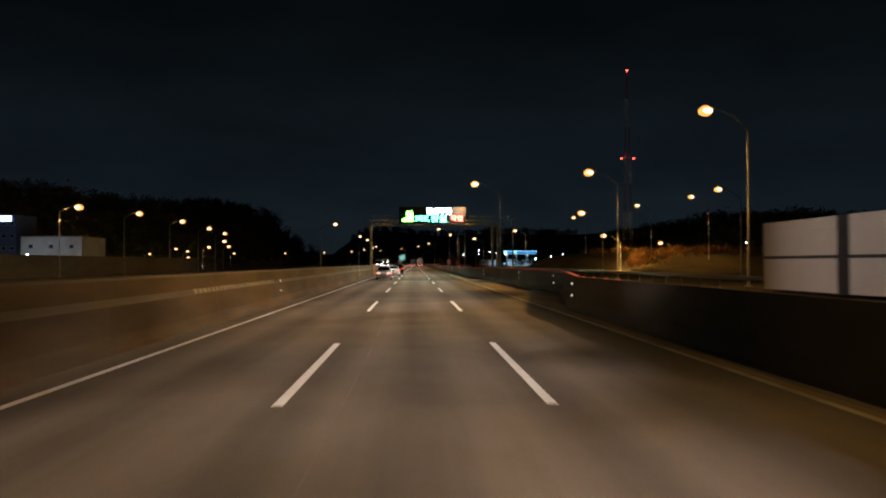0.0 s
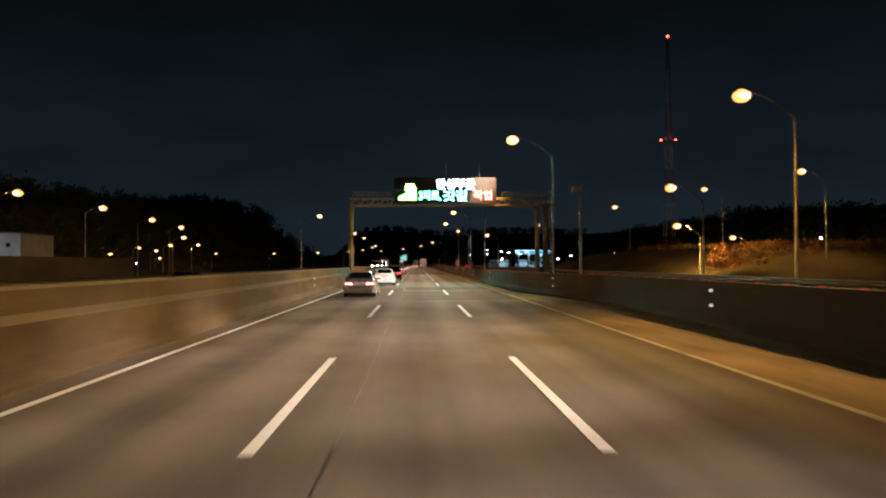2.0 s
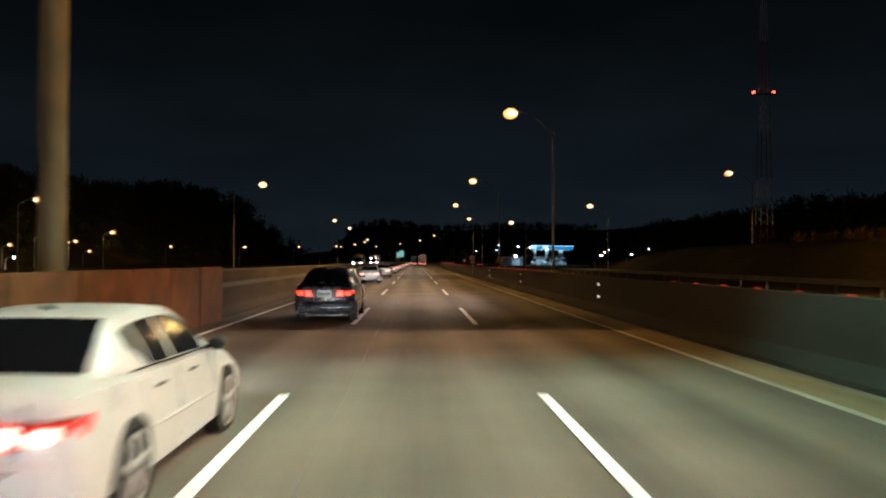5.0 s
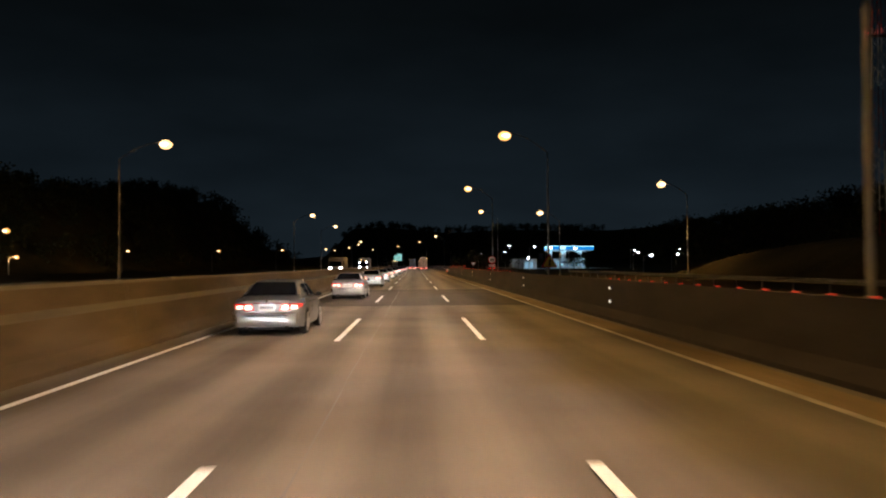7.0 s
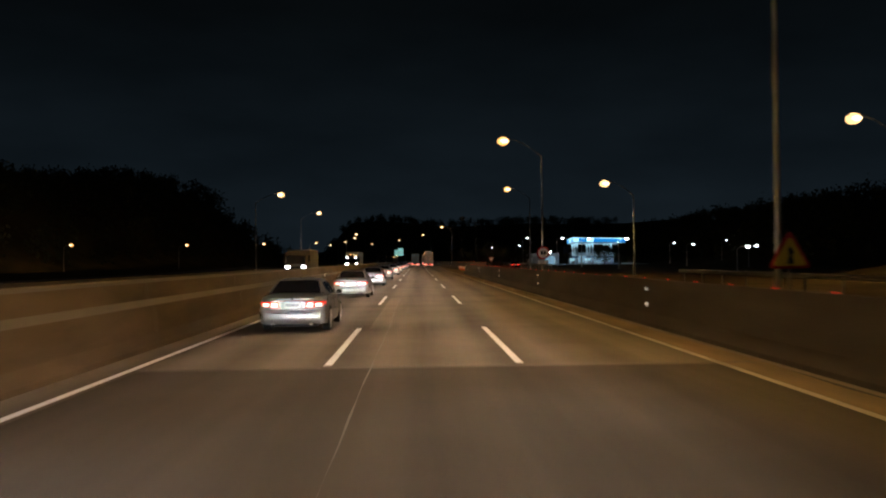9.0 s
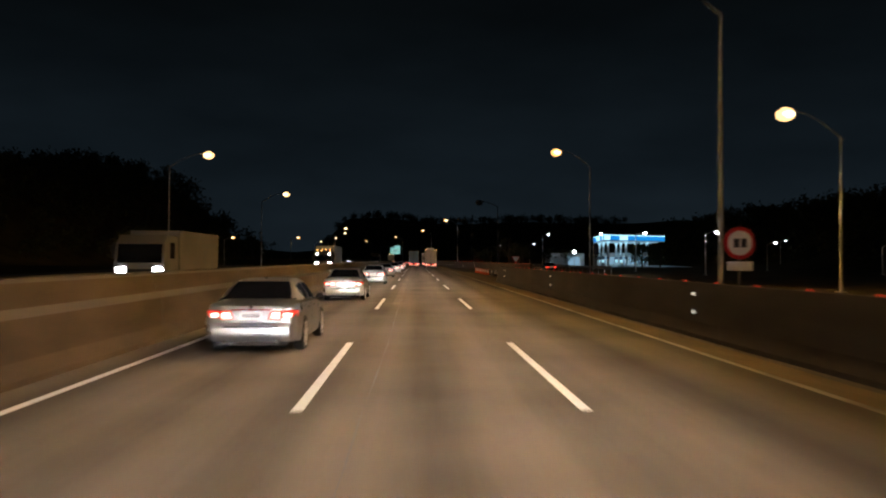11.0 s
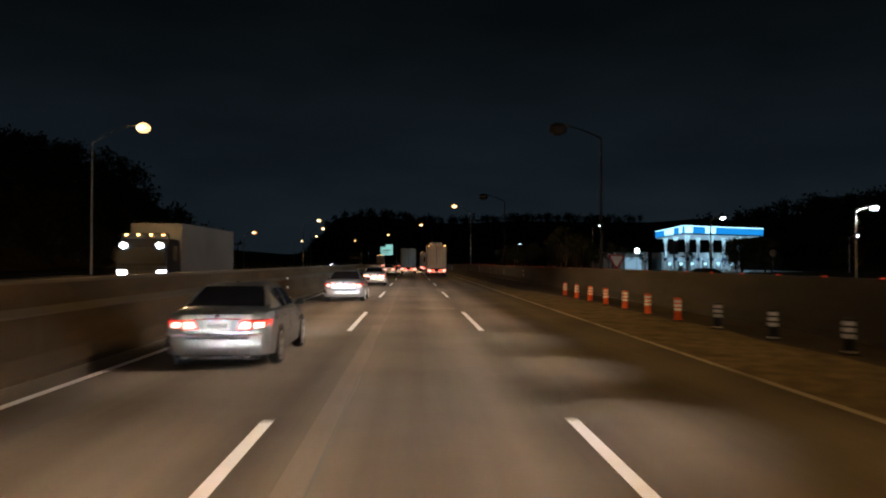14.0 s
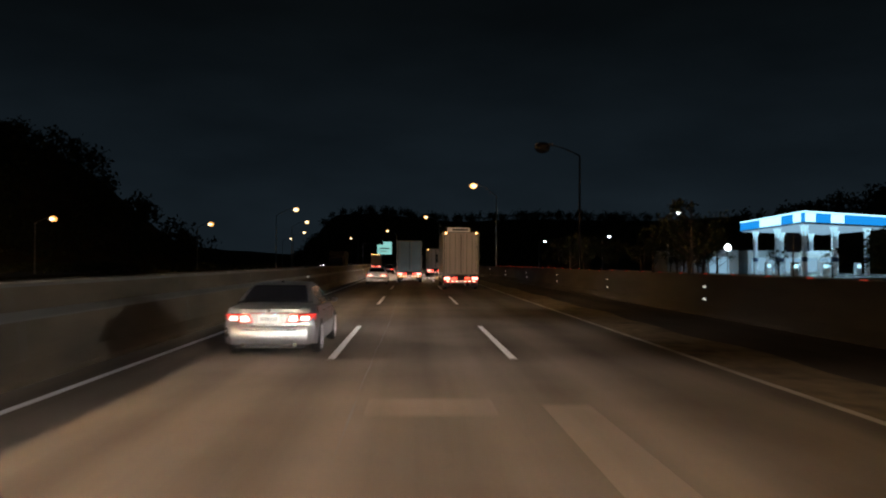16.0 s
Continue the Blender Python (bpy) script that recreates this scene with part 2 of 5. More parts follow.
M_WALLGREY = surface("grey_render", (0.34, 0.35, 0.36), 0.85, vary=0.14, scale=0.3, bump=0.2, dirt=0.4, spec=0.1)
M_WALLBLUE = surface("blue_cladding", (0.05, 0.07, 0.13), 0.5, vary=0.2, scale=0.5)
M_WINDOW = surface("dark_window", (0.012, 0.015, 0.02), 0.1, vary=0.1)
M_FORECOURT = surface("pale_forecourt_concrete", (0.42, 0.42, 0.41), 0.6, vary=0.2, scale=0.4, dirt=0.3)
M_CANOPY = surface("canopy_white_metal", (0.8, 0.82, 0.84), 0.45, vary=0.08)
M_MAST_R = surface("mast_red_paint", (0.35, 0.05, 0.03), 0.6, vary=0.2)
G_SODIUM = glow("lamp_sodium", (1.0, 0.50, 0.14), 1.9)
G_AMBERLAMP = glow("lamp_sodium_dim", (1.0, 0.42, 0.10), 1.6)
G_WARM = glow("lamp_warm", (1.0, 0.60, 0.24), 2.2)
G_GLARE_CORE = glow("lamp_glare_core", (1.0, 0.84, 0.56), 3.0)
G_WHITE = glow("lamp_white", (0.8, 0.92, 1.0), 12)
G_TAILLENS = glow("tail_lens_lit", (1.0, 0.045, 0.025), 1.1)
G_TAILCORE = glow("tail_lamp_core", (1.0, 0.55, 0.44), 4.5)
G_TAIL = glow("tail_lamp_lit", (1.0, 0.06, 0.03), 4)
G_TAILHOT = glow("tail_lamp_bright", (1.0, 0.26, 0.20), 5)
G_LAMPROW = glow("rear_lamp_row", (1.0, 0.62, 0.45), 3.2)
G_AMBER = glow("marker_amber", (1.0, 0.50, 0.16), 10)
G_HEAD = glow("headlamp_lit", (0.82, 0.9, 1.0), 45)
G_RED = glow("mast_red_lamp", (1.0, 0.06, 0.04), 12)
G_CANOPY = glow("canopy_lit_band", (0.40, 0.80, 1.0), 1.7)
G_COLUMN = glow("column_head_lit", (0.42, 0.80, 1.0), 0.9)
G_BLUE = glow("blue_fascia_lit", (0.012, 0.30, 0.85), 0.85)
G_SIGNGREEN = glow("guide_sign_lit", (0.28, 0.66, 0.60), 0.8)
G_LED_G = glow("led_green", (0.12, 1.0, 0.50), 10.80)
G_LED_C = glow("led_cyan", (0.14, 0.95, 0.85), 10.80)
G_LED_W = glow("led_blue_white", (0.35, 0.62, 1.0), 19.80)
G_LED_R = glow("led_red", (1.0, 0.08, 0.06), 19.80)
G_LED_Y = glow("led_yellow_green", (0.30, 1.0, 0.16), 5.40)
G_SHOPSIGN = glow("shop_sign_lit", (0.5, 0.7, 1.0), 6)


# ---------------------------------------------------------------- mesh helpers
def box(bm, x0, x1, y0, y1, z0, z1, m=None):
    vs = [bm.verts.new(Vector((x, y, z)) if m is None else m @ Vector((x, y, z))) for x in (x0, x1) for y in (y0, y1) for z in (z0, z1)]
    for f in ((0, 1, 3, 2), (4, 6, 7, 5), (0, 4, 5, 1), (2, 3, 7, 6), (0, 2, 6, 4), (1, 5, 7, 3)):
        bm.faces.new([vs[i] for i in f])


def boxed(*args, bevel=0.0, m=None):
    bm = bmesh.new()
    box(bm, *args, m=m)
    bmesh.ops.recalc_face_normals(bm, faces=bm.faces)
    if bevel:
        bmesh.ops.bevel(bm, geom=bm.edges[:], offset=bevel, segments=2, affect="EDGES", profile=0.6)
    return bm


def tube(bm, points, radii, seg=10, cap=True):
    """A round bar along points, with a radius at each."""
    rings = []
    pts = [Vector(p) for p in points]
    for i, p in enumerate(pts):
        d = (pts[min(i + 1, len(pts) - 1)] - pts[max(i - 1, 0)]).normalized()
        a = d.orthogonal().normalized() if abs(d.z) > 0.999 or abs(d.x) < 1e-9 else d.cross(Vector((0, 0, 1))).normalized()
        c = d.cross(a)
        r = radii[i] if isinstance(radii, (list, tuple)) else radii
        rings.append([bm.verts.new(p + r * (cos(2 * pi * k / seg) * a + sin(2 * pi * k / seg) * c)) for k in range(seg)])
    for r0, r1 in zip(rings, rings[1:]):
        for k in range(seg):
            bm.faces.new((r0[k], r0[(k + 1) % seg], r1[(k + 1) % seg], r1[k]))
    if cap:
        bm.faces.new(rings[0][::-1])
        bm.faces.new(rings[-1])


def tubed(points, radii, seg=10):
    bm = bmesh.new()
    tube(bm, points, radii, seg)
    bmesh.ops.recalc_face_normals(bm, faces=bm.faces)
    return bm


def lofted(rings, cap=True, closed=True):
    """A skin over rings of equally many points."""
    bm = bmesh.new()
    vs = [[bm.verts.new(p) for p in r] for r in rings]
    n = len(vs[0])
    for a, b in zip(vs, vs[1:]):
        for k in range(n if closed else n - 1):
            bm.faces.new((a[k], a[(k + 1) % n], b[(k + 1) % n], b[k]))
    if cap:
        bm.faces.new(vs[0][::-1])
        bm.faces.new(vs[-1])
    bmesh.ops.recalc_face_normals(bm, faces=bm.faces)
    return bm


def plate(points, y0, y1):
    """A flat outline in x, z, made thick from y0 to y1."""
    return lofted([[(x, y0, z) for x, z in points], [(x, y1, z) for x, z in points]])


def finish(bm, name, mat, smooth=False):
    me = bpy.data.meshes.new(name)
    bm.to_mesh(me)
    bm.free()
    if mat:
        me.materials.append(mat)
    if smooth:
        me.polygons.foreach_set("use_smooth", [True] * len(me.polygons))
        me.set_sharp_from_angle(angle=radians(38))
    return me


def part(name, bm, mat, parent, label="", smooth=False):
    ob = new(name, finish(bm, name, mat, smooth))
    ob.parent = parent
    if label:
        ob["label"] = label
    return ob


def thing(name, label, category, group="", m=None, kind=""):
    ob = new(name)
    ob.empty_display_size = 0.3
    if m is not None:
        ob.matrix_world = m
    return tagged(ob, label, category, group, kind)


def solid(name, bm, mat, label, category, kind="", group="", smooth=False):
    return tagged(new(name, finish(bm, name, mat, smooth)), label, category, group, kind)


def ellipse(n, a, b):
    return [(a * cos(2 * pi * k / n), b * sin(2 * pi * k / n)) for k in range(n)]


def smooth01(v):
    v = max(0.0, min(1.0, v))
    return v * v * (3 - 2 * v)


def bend(y):
    """How far the motorway has swung to the left."""
    return -(max(0.0, y - 430.0) ** 2) / (2 * 1150.0)


def stations(y0, y1, step=20.0):
    n = max(1, int(round((y1 - y0) / step)))
    return [y0 + (y1 - y0) * k / n for k in range(n + 1)]


def strip(y0, y1, xa, xb, z, thick=0.0, step=10.0):
    """A band of road surface that follows the bend. xa and xb may be functions of y."""
    fa = xa if callable(xa) else (lambda y: xa)
    fb = xb if callable(xb) else (lambda y: xb)
    bm = bmesh.new()
    last = None
    for y in stations(y0, y1, step):
        row = [bm.verts.new((fa(y) + bend(y), y, z)), bm.verts.new((fb(y) + bend(y), y, z))]
        if last:
            bm.faces.new((last[0], last[1], row[1], row[0]))
        last = row
    if thick:
        r = bmesh.ops.extrude_face_region(bm, geom=bm.faces[:])
        bmesh.ops.translate(bm, verts=[v for v in r["geom"] if isinstance(v, bmesh.types.BMVert)], vec=(0, 0, -thick))
    bmesh.ops.recalc_face_normals(bm, faces=bm.faces)
    if not thick and bm.faces[:] and bm.faces[:][0].normal.z < 0:
        bmesh.ops.reverse_faces(bm, faces=bm.faces[:])
    return bm


def extruded(profile, y0, y1, xf, step=10.0, bent=True):
    """A profile of (x, z) drawn along y at the offset xf(y)."""
    rings = [[(xf(y) + x + (bend(y) if bent else 0), y, z) for x, z in profile] for y in stations(y0, y1, step)]
    return lofted(rings)


# ---------------------------------------------------------------- ground and roads
def hill(x, y):
    foot = np.interp(y, [-300, 200, 440, 620, 760, 1500], [-260, -150, -98, -62, -110, -260])
    left = 31 * smooth01((foot - x) / 55) * smooth01((y - 120) / 150) * smooth01((690 - y) / 90)
    left += 24 * smooth01((foot - 30 - x) / 70) * smooth01((y - 500) / 200)
    right = 17 * smooth01((x - 118) / 60) * smooth01((y - 260) / 160)
    right += 5.5 * smooth01((x - 95) / 50) * smooth01((y - 150) / 120)
    ahead = 42 * smooth01((y - 900) / 170) * smooth01((x + 95 + (y - 900) * 0.12) / 45)
    mound = 4.6 * smooth01((x - (43 if y < 160 else 34)) / 10) * smooth01((100 - x) / 20) * smooth01((y - 138) / 8) * smooth01((268 - y) / 40)
    roll = 1.2 * noise.noise(Vector((x * 0.02, y * 0.02, 0.3))) * smooth01((abs(x) - 60) / 60)
    return -0.10 + max(left, right, ahead, 0.0) * (1 + 0.16 * noise.noise(Vector((x * 0.012, y * 0.012, 5)))) + mound + roll


def build_ground():
    def axis(lo, hi, inner_lo, inner_hi, step, grow):
        v = list(np.arange(inner_lo, inner_hi + 0.1, step))
        s, x = step, inner_hi
        while x < hi:
            s *= grow
            x += s
            v.append(x)
        s, x = step, inner_lo
        while x > lo:
            s *= grow
            x -= s
            v.insert(0, x)
        return v

    xs, ys = axis(-3500, 3500, -260, 260, 7, 1.4), axis(-900, 4500, -120, 1250, 12, 1.35)
    verts = [(x, y, hill(x, y)) for y in ys for x in xs]
    w = len(xs)
    faces = [(j * w + i, j * w + i + 1, (j + 1) * w + i + 1, (j + 1) * w + i) for j in range(len(ys) - 1) for i in range(w - 1)]
    me = bpy.data.meshes.new("ground")
    me.from_pydata(verts, [], faces)
    me.materials.append(M_GROUND)
    me.polygons.foreach_set("use_smooth", [True] * len(faces))
    tagged(new("ground", me), "dark rough grass and soil with wooded hills", "ground", kind="structure")


build_ground()

right_edge = lambda y: float(np.interp(y, [-300, 20, 36, 70, 84, 292, 304, 375, 450, 2000], [6.0, 6.0, 8.7, 8.7, 6.5, 6.5, 10.4, 10.4, 9.0, 9.0]))  # noqa: E731
road = solid("road", strip(-200, 1400, -6.4, lambda y: right_edge(y) + 0.2, 0.0, 0.08, 4), M_ROAD, "worn grey-brown asphalt motorway with three lanes", "road", "structure")
tagged(new("road_opposite", finish(strip(-200, 1400, -22.8, -7.0, -0.004, 0.07), "road_opposite", M_ROAD)), "asphalt carriageway for oncoming traffic", "road", kind="structure")
tagged(new("slip_road", finish(strip(-200, 420, lambda y: right_edge(y) + 1.0, 21.0, -0.006, 0.07, 4), "slip_road", M_ROAD_DARK)), "dark asphalt slip road beyond the barrier", "road", kind="structure")
tagged(new("ramp_road", finish(strip(40, 600, lambda y: -49.0 - max(0, y - 330) * 0.12, lambda y: -38.0 - max(0, y - 330) * 0.10, -0.02, 0.05), "ramp_road", M_ROAD)), "asphalt ramp beside the wooded hill", "road", kind="structure")

# resurfaced and patched stretches
PATCHES = [
    ("resurfaced_patch", 73.0, 86.3, -5.2, 5.3, M_ROAD_DARK), ("resurfaced_patch", 88.4, 95.5, -1.0, 5.3, M_ROAD_DARK),
    ("resurfaced_patch", 86.5, 92.9, -5.2, -1.1, M_ROAD_DARK), ("resurfaced_patch", 176.5, 199.6, -5.2, 6.3, M_ROAD_DARK),
    ("pale_patch", 281.6, 282.7, -0.6, 2.2, M_ROAD_LIGHT),
    ("pale_patch", 329.9, 330.9, 0.2, 1.65, M_ROAD_LIGHT), ("pale_patch", 354.3, 355.5, -0.8, 0.9, M_ROAD_LIGHT),
    ("pale_patch", 346.5, 355.0, 1.55, 2.2, M_ROAD_LIGHT), ("pale_patch", 263.0, 292.0, -1.28, -0.98, M_ROAD_LIGHT),
    ("pale_patch", 208.0, 226.0, -1.5, -0.98, M_ROAD_LIGHT), ("pale_patch", 300.5, 322.0, -1.25, -0.98, M_ROAD_LIGHT),
]
for n, (name, y0, y1, xa, xb, mat) in enumerate(PATCHES):
    part(name, strip(y0, y1, xa, xb, 0.004 + 0.0003 * n, 0, 4), mat, road)
# lengthwise joint between paving lanes, wandering a little, and cross joints
part("tar_joint", strip(-60, 620, lambda y: -0.975 + 0.02 * sin(y * 0.31) + 0.012 * sin(y * 1.7), lambda y: -0.960 + 0.02 * sin(y * 0.31) + 0.016 * sin(y * 1.3), 0.0095, 0, 1.5), M_TAR, road)
for y, a, b in ((73.0, -5.2, 5.3), (175.6, -5.2, 2.6), (199.7, -5.3, 6.4)):
    part("cross_joint", boxed(a, b, y, y + 0.05, 0.006, 0.0105), M_TAR, road)

# painted lines
part("edge_line", strip(-200, 1400, -5.43, -5.28, 0.011, 0, 5), M_PAINT, road)
part("edge_line", strip(-200, 1400, 5.39, 5.54, 0.011, 0, 5), M_PAINT_WORN, road, "worn dusty edge line")
part("shoulder_dust", strip(-200, 296, 5.56, lambda y: right_edge(y) - 0.12 - 0.10 * (1 + sin(y * 0.9) * sin(y * 0.23)), 0.006, 0, 3), M_SHOULDER, road, "dusty strip beside the edge line")
part("shoulder_gravel", strip(296, 1400, 5.56, lambda y: 6.35 + 2.1 * smooth01((y - 296) / 10) * (1 - 0.6 * smooth01((y - 338) / 18)) + 0.22 * sin(y * 0.7) * sin(y * 0.23), 0.006, 0, 1), M_GRAVEL, road, "pale gravelly strip beside the edge line")
# Dark strip on the shoulder; its lack of lamplight is put into the colour.
part("shoulder_dark", strip(300, 900, 5.9, lambda y: right_edge(y) - 0.05, 0.0035, 0, 3), M_ROAD_DARK, road, "dark shoulder strip with its lack of light in the colour")
for x in (-1.8, 1.8):
    for k in range(-4, 40):
        part("lane_dash", strip(20 * k, 20 * k + 8, x - 0.075, x + 0.075, 0.0125, 0.0, 8), M_PAINT, road)
for x in (-10.4, -14.0, -17.6):
    for k in range(0, 36, 1):
        part("lane_dash", strip(20 * k + 5, 20 * k + 13, x - 0.075, x + 0.075, 0.008, 0.0, 8), M_PAINT, bpy.data.objects["road_opposite"])

# ---------------------------------------------------------------- barriers
NJ = [(0.0, 0.0), (0.0, 0.10), (-0.17, 0.36), (-0.24, 1.04), (-0.56, 1.04), (-0.63, 0.36), (-0.80, 0.10), (-0.80, 0.0)]
MEDIAN = [(0.0, 0.0), (0.0, 0.10), (-0.15, 0.34), (-0.22, 0.97), (-0.98, 0.97), (-1.05, 0.34), (-1.20, 0.10), (-1.20, 0.0)]
LEDGE = [(-0.215, 0.97), (-0.225, 0.995), (-0.36, 1.11), (-0.84, 1.11), (-0.975, 0.995), (-0.985, 0.97)]
UPPER = [(-0.37, 1.11), (-0.42, 1.50), (-0.78, 1.50), (-0.83, 1.11)]
COPING = [(-0.40, 1.50), (-0.41, 1.555), (-0.45, 1.575), (-0.75, 1.575), (-0.79, 1.555), (-0.80, 1.50)]


def reflector_pair(parent, x, y, side):
    for z in (0.60, 1.05):
        bm = boxed(x - 0.03 if side > 0 else x, x if side > 0 else x + 0.03, y, y + 0.04, z - 0.05, z + 0.05, bevel=0.006)
        box(bm, x - 0.02 * side - 0.01, x - 0.02 * side + 0.01, y + 0.04, y + 0.09, z - 0.03, z + 0.03)
        part("reflector", bm, G_REFLECT, parent, "white reflector with an added glow on the barrier")


median = solid("median_barrier", extruded(MEDIAN, -200, 1400, lambda y: -6.12, 5), M_CONC, "grey-brown stepped concrete median barrier", "barrier", "structure")
part("ledge", extruded(LEDGE, -200, 1400, lambda y: -6.12, 5), M_CONC_CAP, median, "paler sloping ledge")
part("upper_wall", extruded(UPPER, -200, 1400, lambda y: -6.12, 5), M_CONC, median)
# Paler coping: light of oncoming headlamps put into the colour.
part("coping", extruded(COPING, -200, 1400, lambda y: -6.12, 5), M_CONC_CAP, median, "concrete coping with headlamp light in its pale tone")
for y in (26.8, 79.8, 152.5, 186.0, 238.0, 285.6, 338.0, 390.0, 440.0, 490.0):
    reflector_pair(median, -6.315 + bend(y), y, -1)
for k in range(0, 70):
    y = 6.0 + 9.0 * k
    if y < 430:
        part("joint", lofted([[(-6.12 + x + 0.004, q, z) for x, z in MEDIAN[2:4]] + [(-6.12 + x - 0.02, q, z) for x, z in MEDIAN[3:1:-1]] for q in (y, y + 0.025)]), M_TAR, median)
        part("joint", lofted([[(-6.12 + x + 0.004, q, z) for x, z in UPPER[:2]] + [(-6.12 + x - 0.02, q, z) for x, z in UPPER[1::-1]] for q in (y, y + 0.025)]), M_TAR, median)

# slanted pale hazard stripes on a stretch of the cap
for k in range(26):
    y = 12.6 + 0.5 * k
    foot, head = (-6.12 - 0.222, 0.999), (-6.12 - 0.357, 1.116)
    stripe = lofted([[(foot[0] + k, y + q, foot[1] + k), (head[0] + k, y + 0.30 + q, head[1] + k), (head[0] - 0.01, y + 0.30 + q, head[1] - 0.01), (foot[0] - 0.01, y + q, foot[1] - 0.01)] for q, k in ((0.0, 0.006), (0.26, 0.006))])
    part("hazard_stripe", stripe, M_PAINT_WORN, median, "worn pale slanted stripe")

SINGLE = [(-x, z) for x, z in NJ]
EDGE_TOP = [(0.24, 1.04), (0.25, 1.33), (0.55, 1.33), (0.56, 1.04)]
shoulder = solid("shoulder_barrier", extruded(SINGLE, -200, 296.5, lambda y: right_edge(min(y, 291.0)), 2), M_CONC_SHADE, "concrete barrier along the shoulder, darkened for its shaded face", "barrier", "structure")
part("upper_wall", extruded(EDGE_TOP, -200, 296.5, lambda y: right_edge(min(y, 291.0)), 2), M_CONC_SHADE, shoulder)
far_edge = solid("slip_road_barrier", extruded(SINGLE, 303, 1400, right_edge, 2), M_CONC_SHADE, "concrete barrier past the opening, darkened for its shaded face", "barrier", "structure")
part("upper_wall", extruded([(x, z if z < 1.1 else 1.5) for x, z in EDGE_TOP], 303, 1400, right_edge, 2), M_CONC_SHADE, far_edge)
for y in [20.4, 39.2, 55.7, 77.0] + [104.4 + 20.75 * k for k in range(10)]:
    if y < 296:
        reflector_pair(shoulder, right_edge(y) + 0.16, y, 1)
for y in [373.0 + 13.6 * k for k in range(20)]:
    reflector_pair(far_edge, right_edge(y) + 0.16 + bend(y), y, 1)

# Red studs, made to glow for the headlamp light they would return.
stud = boxed(-0.025, 0.025, -0.02, 0.02, 0.0, 0.036, bevel=0.008)
stud_mesh = finish(stud, "red_stud", glow("red_stud_glow", (1.0, 0.07, 0.03), 0.8))
for wall, ys, top in ((shoulder, np.arange(14.0, 118.0, 1.7), 1.33), (shoulder, np.arange(140.0, 168.0, 1.2), 1.33), (shoulder, np.arange(196.0, 290.0, 2.2), 1.33), (far_edge, np.arange(306.0, 440.0, 2.6), 1.5)):
    for y in ys:
        ob = new("red_stud", stud_mesh)
        ob.location = (right_edge(float(y)) + 0.40 + bend(float(y)), float(y), top)
        ob.parent = wall

FARB = [(0.0, 0.0), (0.0, 0.85), (-0.3, 0.85), (-0.3, 0.0)]
solid("verge_barrier", extruded(FARB, -200, 1100, lambda y: -23.3, 10), M_CONC_SHADE, "low dark concrete barrier on the far verge", "barrier", "structure")
wall_ramp = solid("retaining_wall", extruded([(0, -0.2), (0, 2.9), (-0.4, 2.9), (-0.4, -0.2)], 70, 172, lambda y: -50.0, 10), M_CONC_CAP, "grey concrete retaining wall beside the ramp", "wall", "structure")
part("coping", extruded([(0.06, 2.9), (0.06, 3.04), (-0.46, 3.04), (-0.46, 2.9)], 70, 172, lambda y: -50.0, 10), M_CONC_CAP, wall_ramp)


def guard_rail(y0, y1, xf, label):
    rail = thing("guard_rail", label, "guard rail", kind="structure")
    wave = [(0, 0.45), (-0.05, 0.52), (0, 0.60), (-0.05, 0.68), (0, 0.76), (0.02, 0.76), (-0.03, 0.68), (0.02, 0.60), (-0.03, 0.52), (0.02, 0.45)]
    part("rail_beam", extruded([(x, z + 0.25) for x, z in wave], y0, y1, xf, 4, False), M_STEEL, rail)
    for y in stations(y0 + 1, y1 - 1, 4):
        part("rail_post", tubed([(xf(y) + 0.1, y, -0.1), (xf(y) + 0.1, y, 1.05)], 0.057, 8), M_STEEL, rail)


guard_rail(20, 250, lambda y: 21.8, "galvanised steel guard rail along the slip road")
guard_rail(330, 460, lambda y: 25.0 + (y - 330) * 0.03, "galvanised steel guard rail before the filling station")

# protective concrete blocks round the gantry leg in the median
for k in range(7):
    y = 103.6 + 2.6 * k
    solid("protection_block", boxed(-6.11, -5.99, y, y + 2.5, 0.0, 1.67, bevel=0.03), M_RUST, "weathered orange-brown protection panel on the median", "barrier panel", group="protection panels by the gantry")

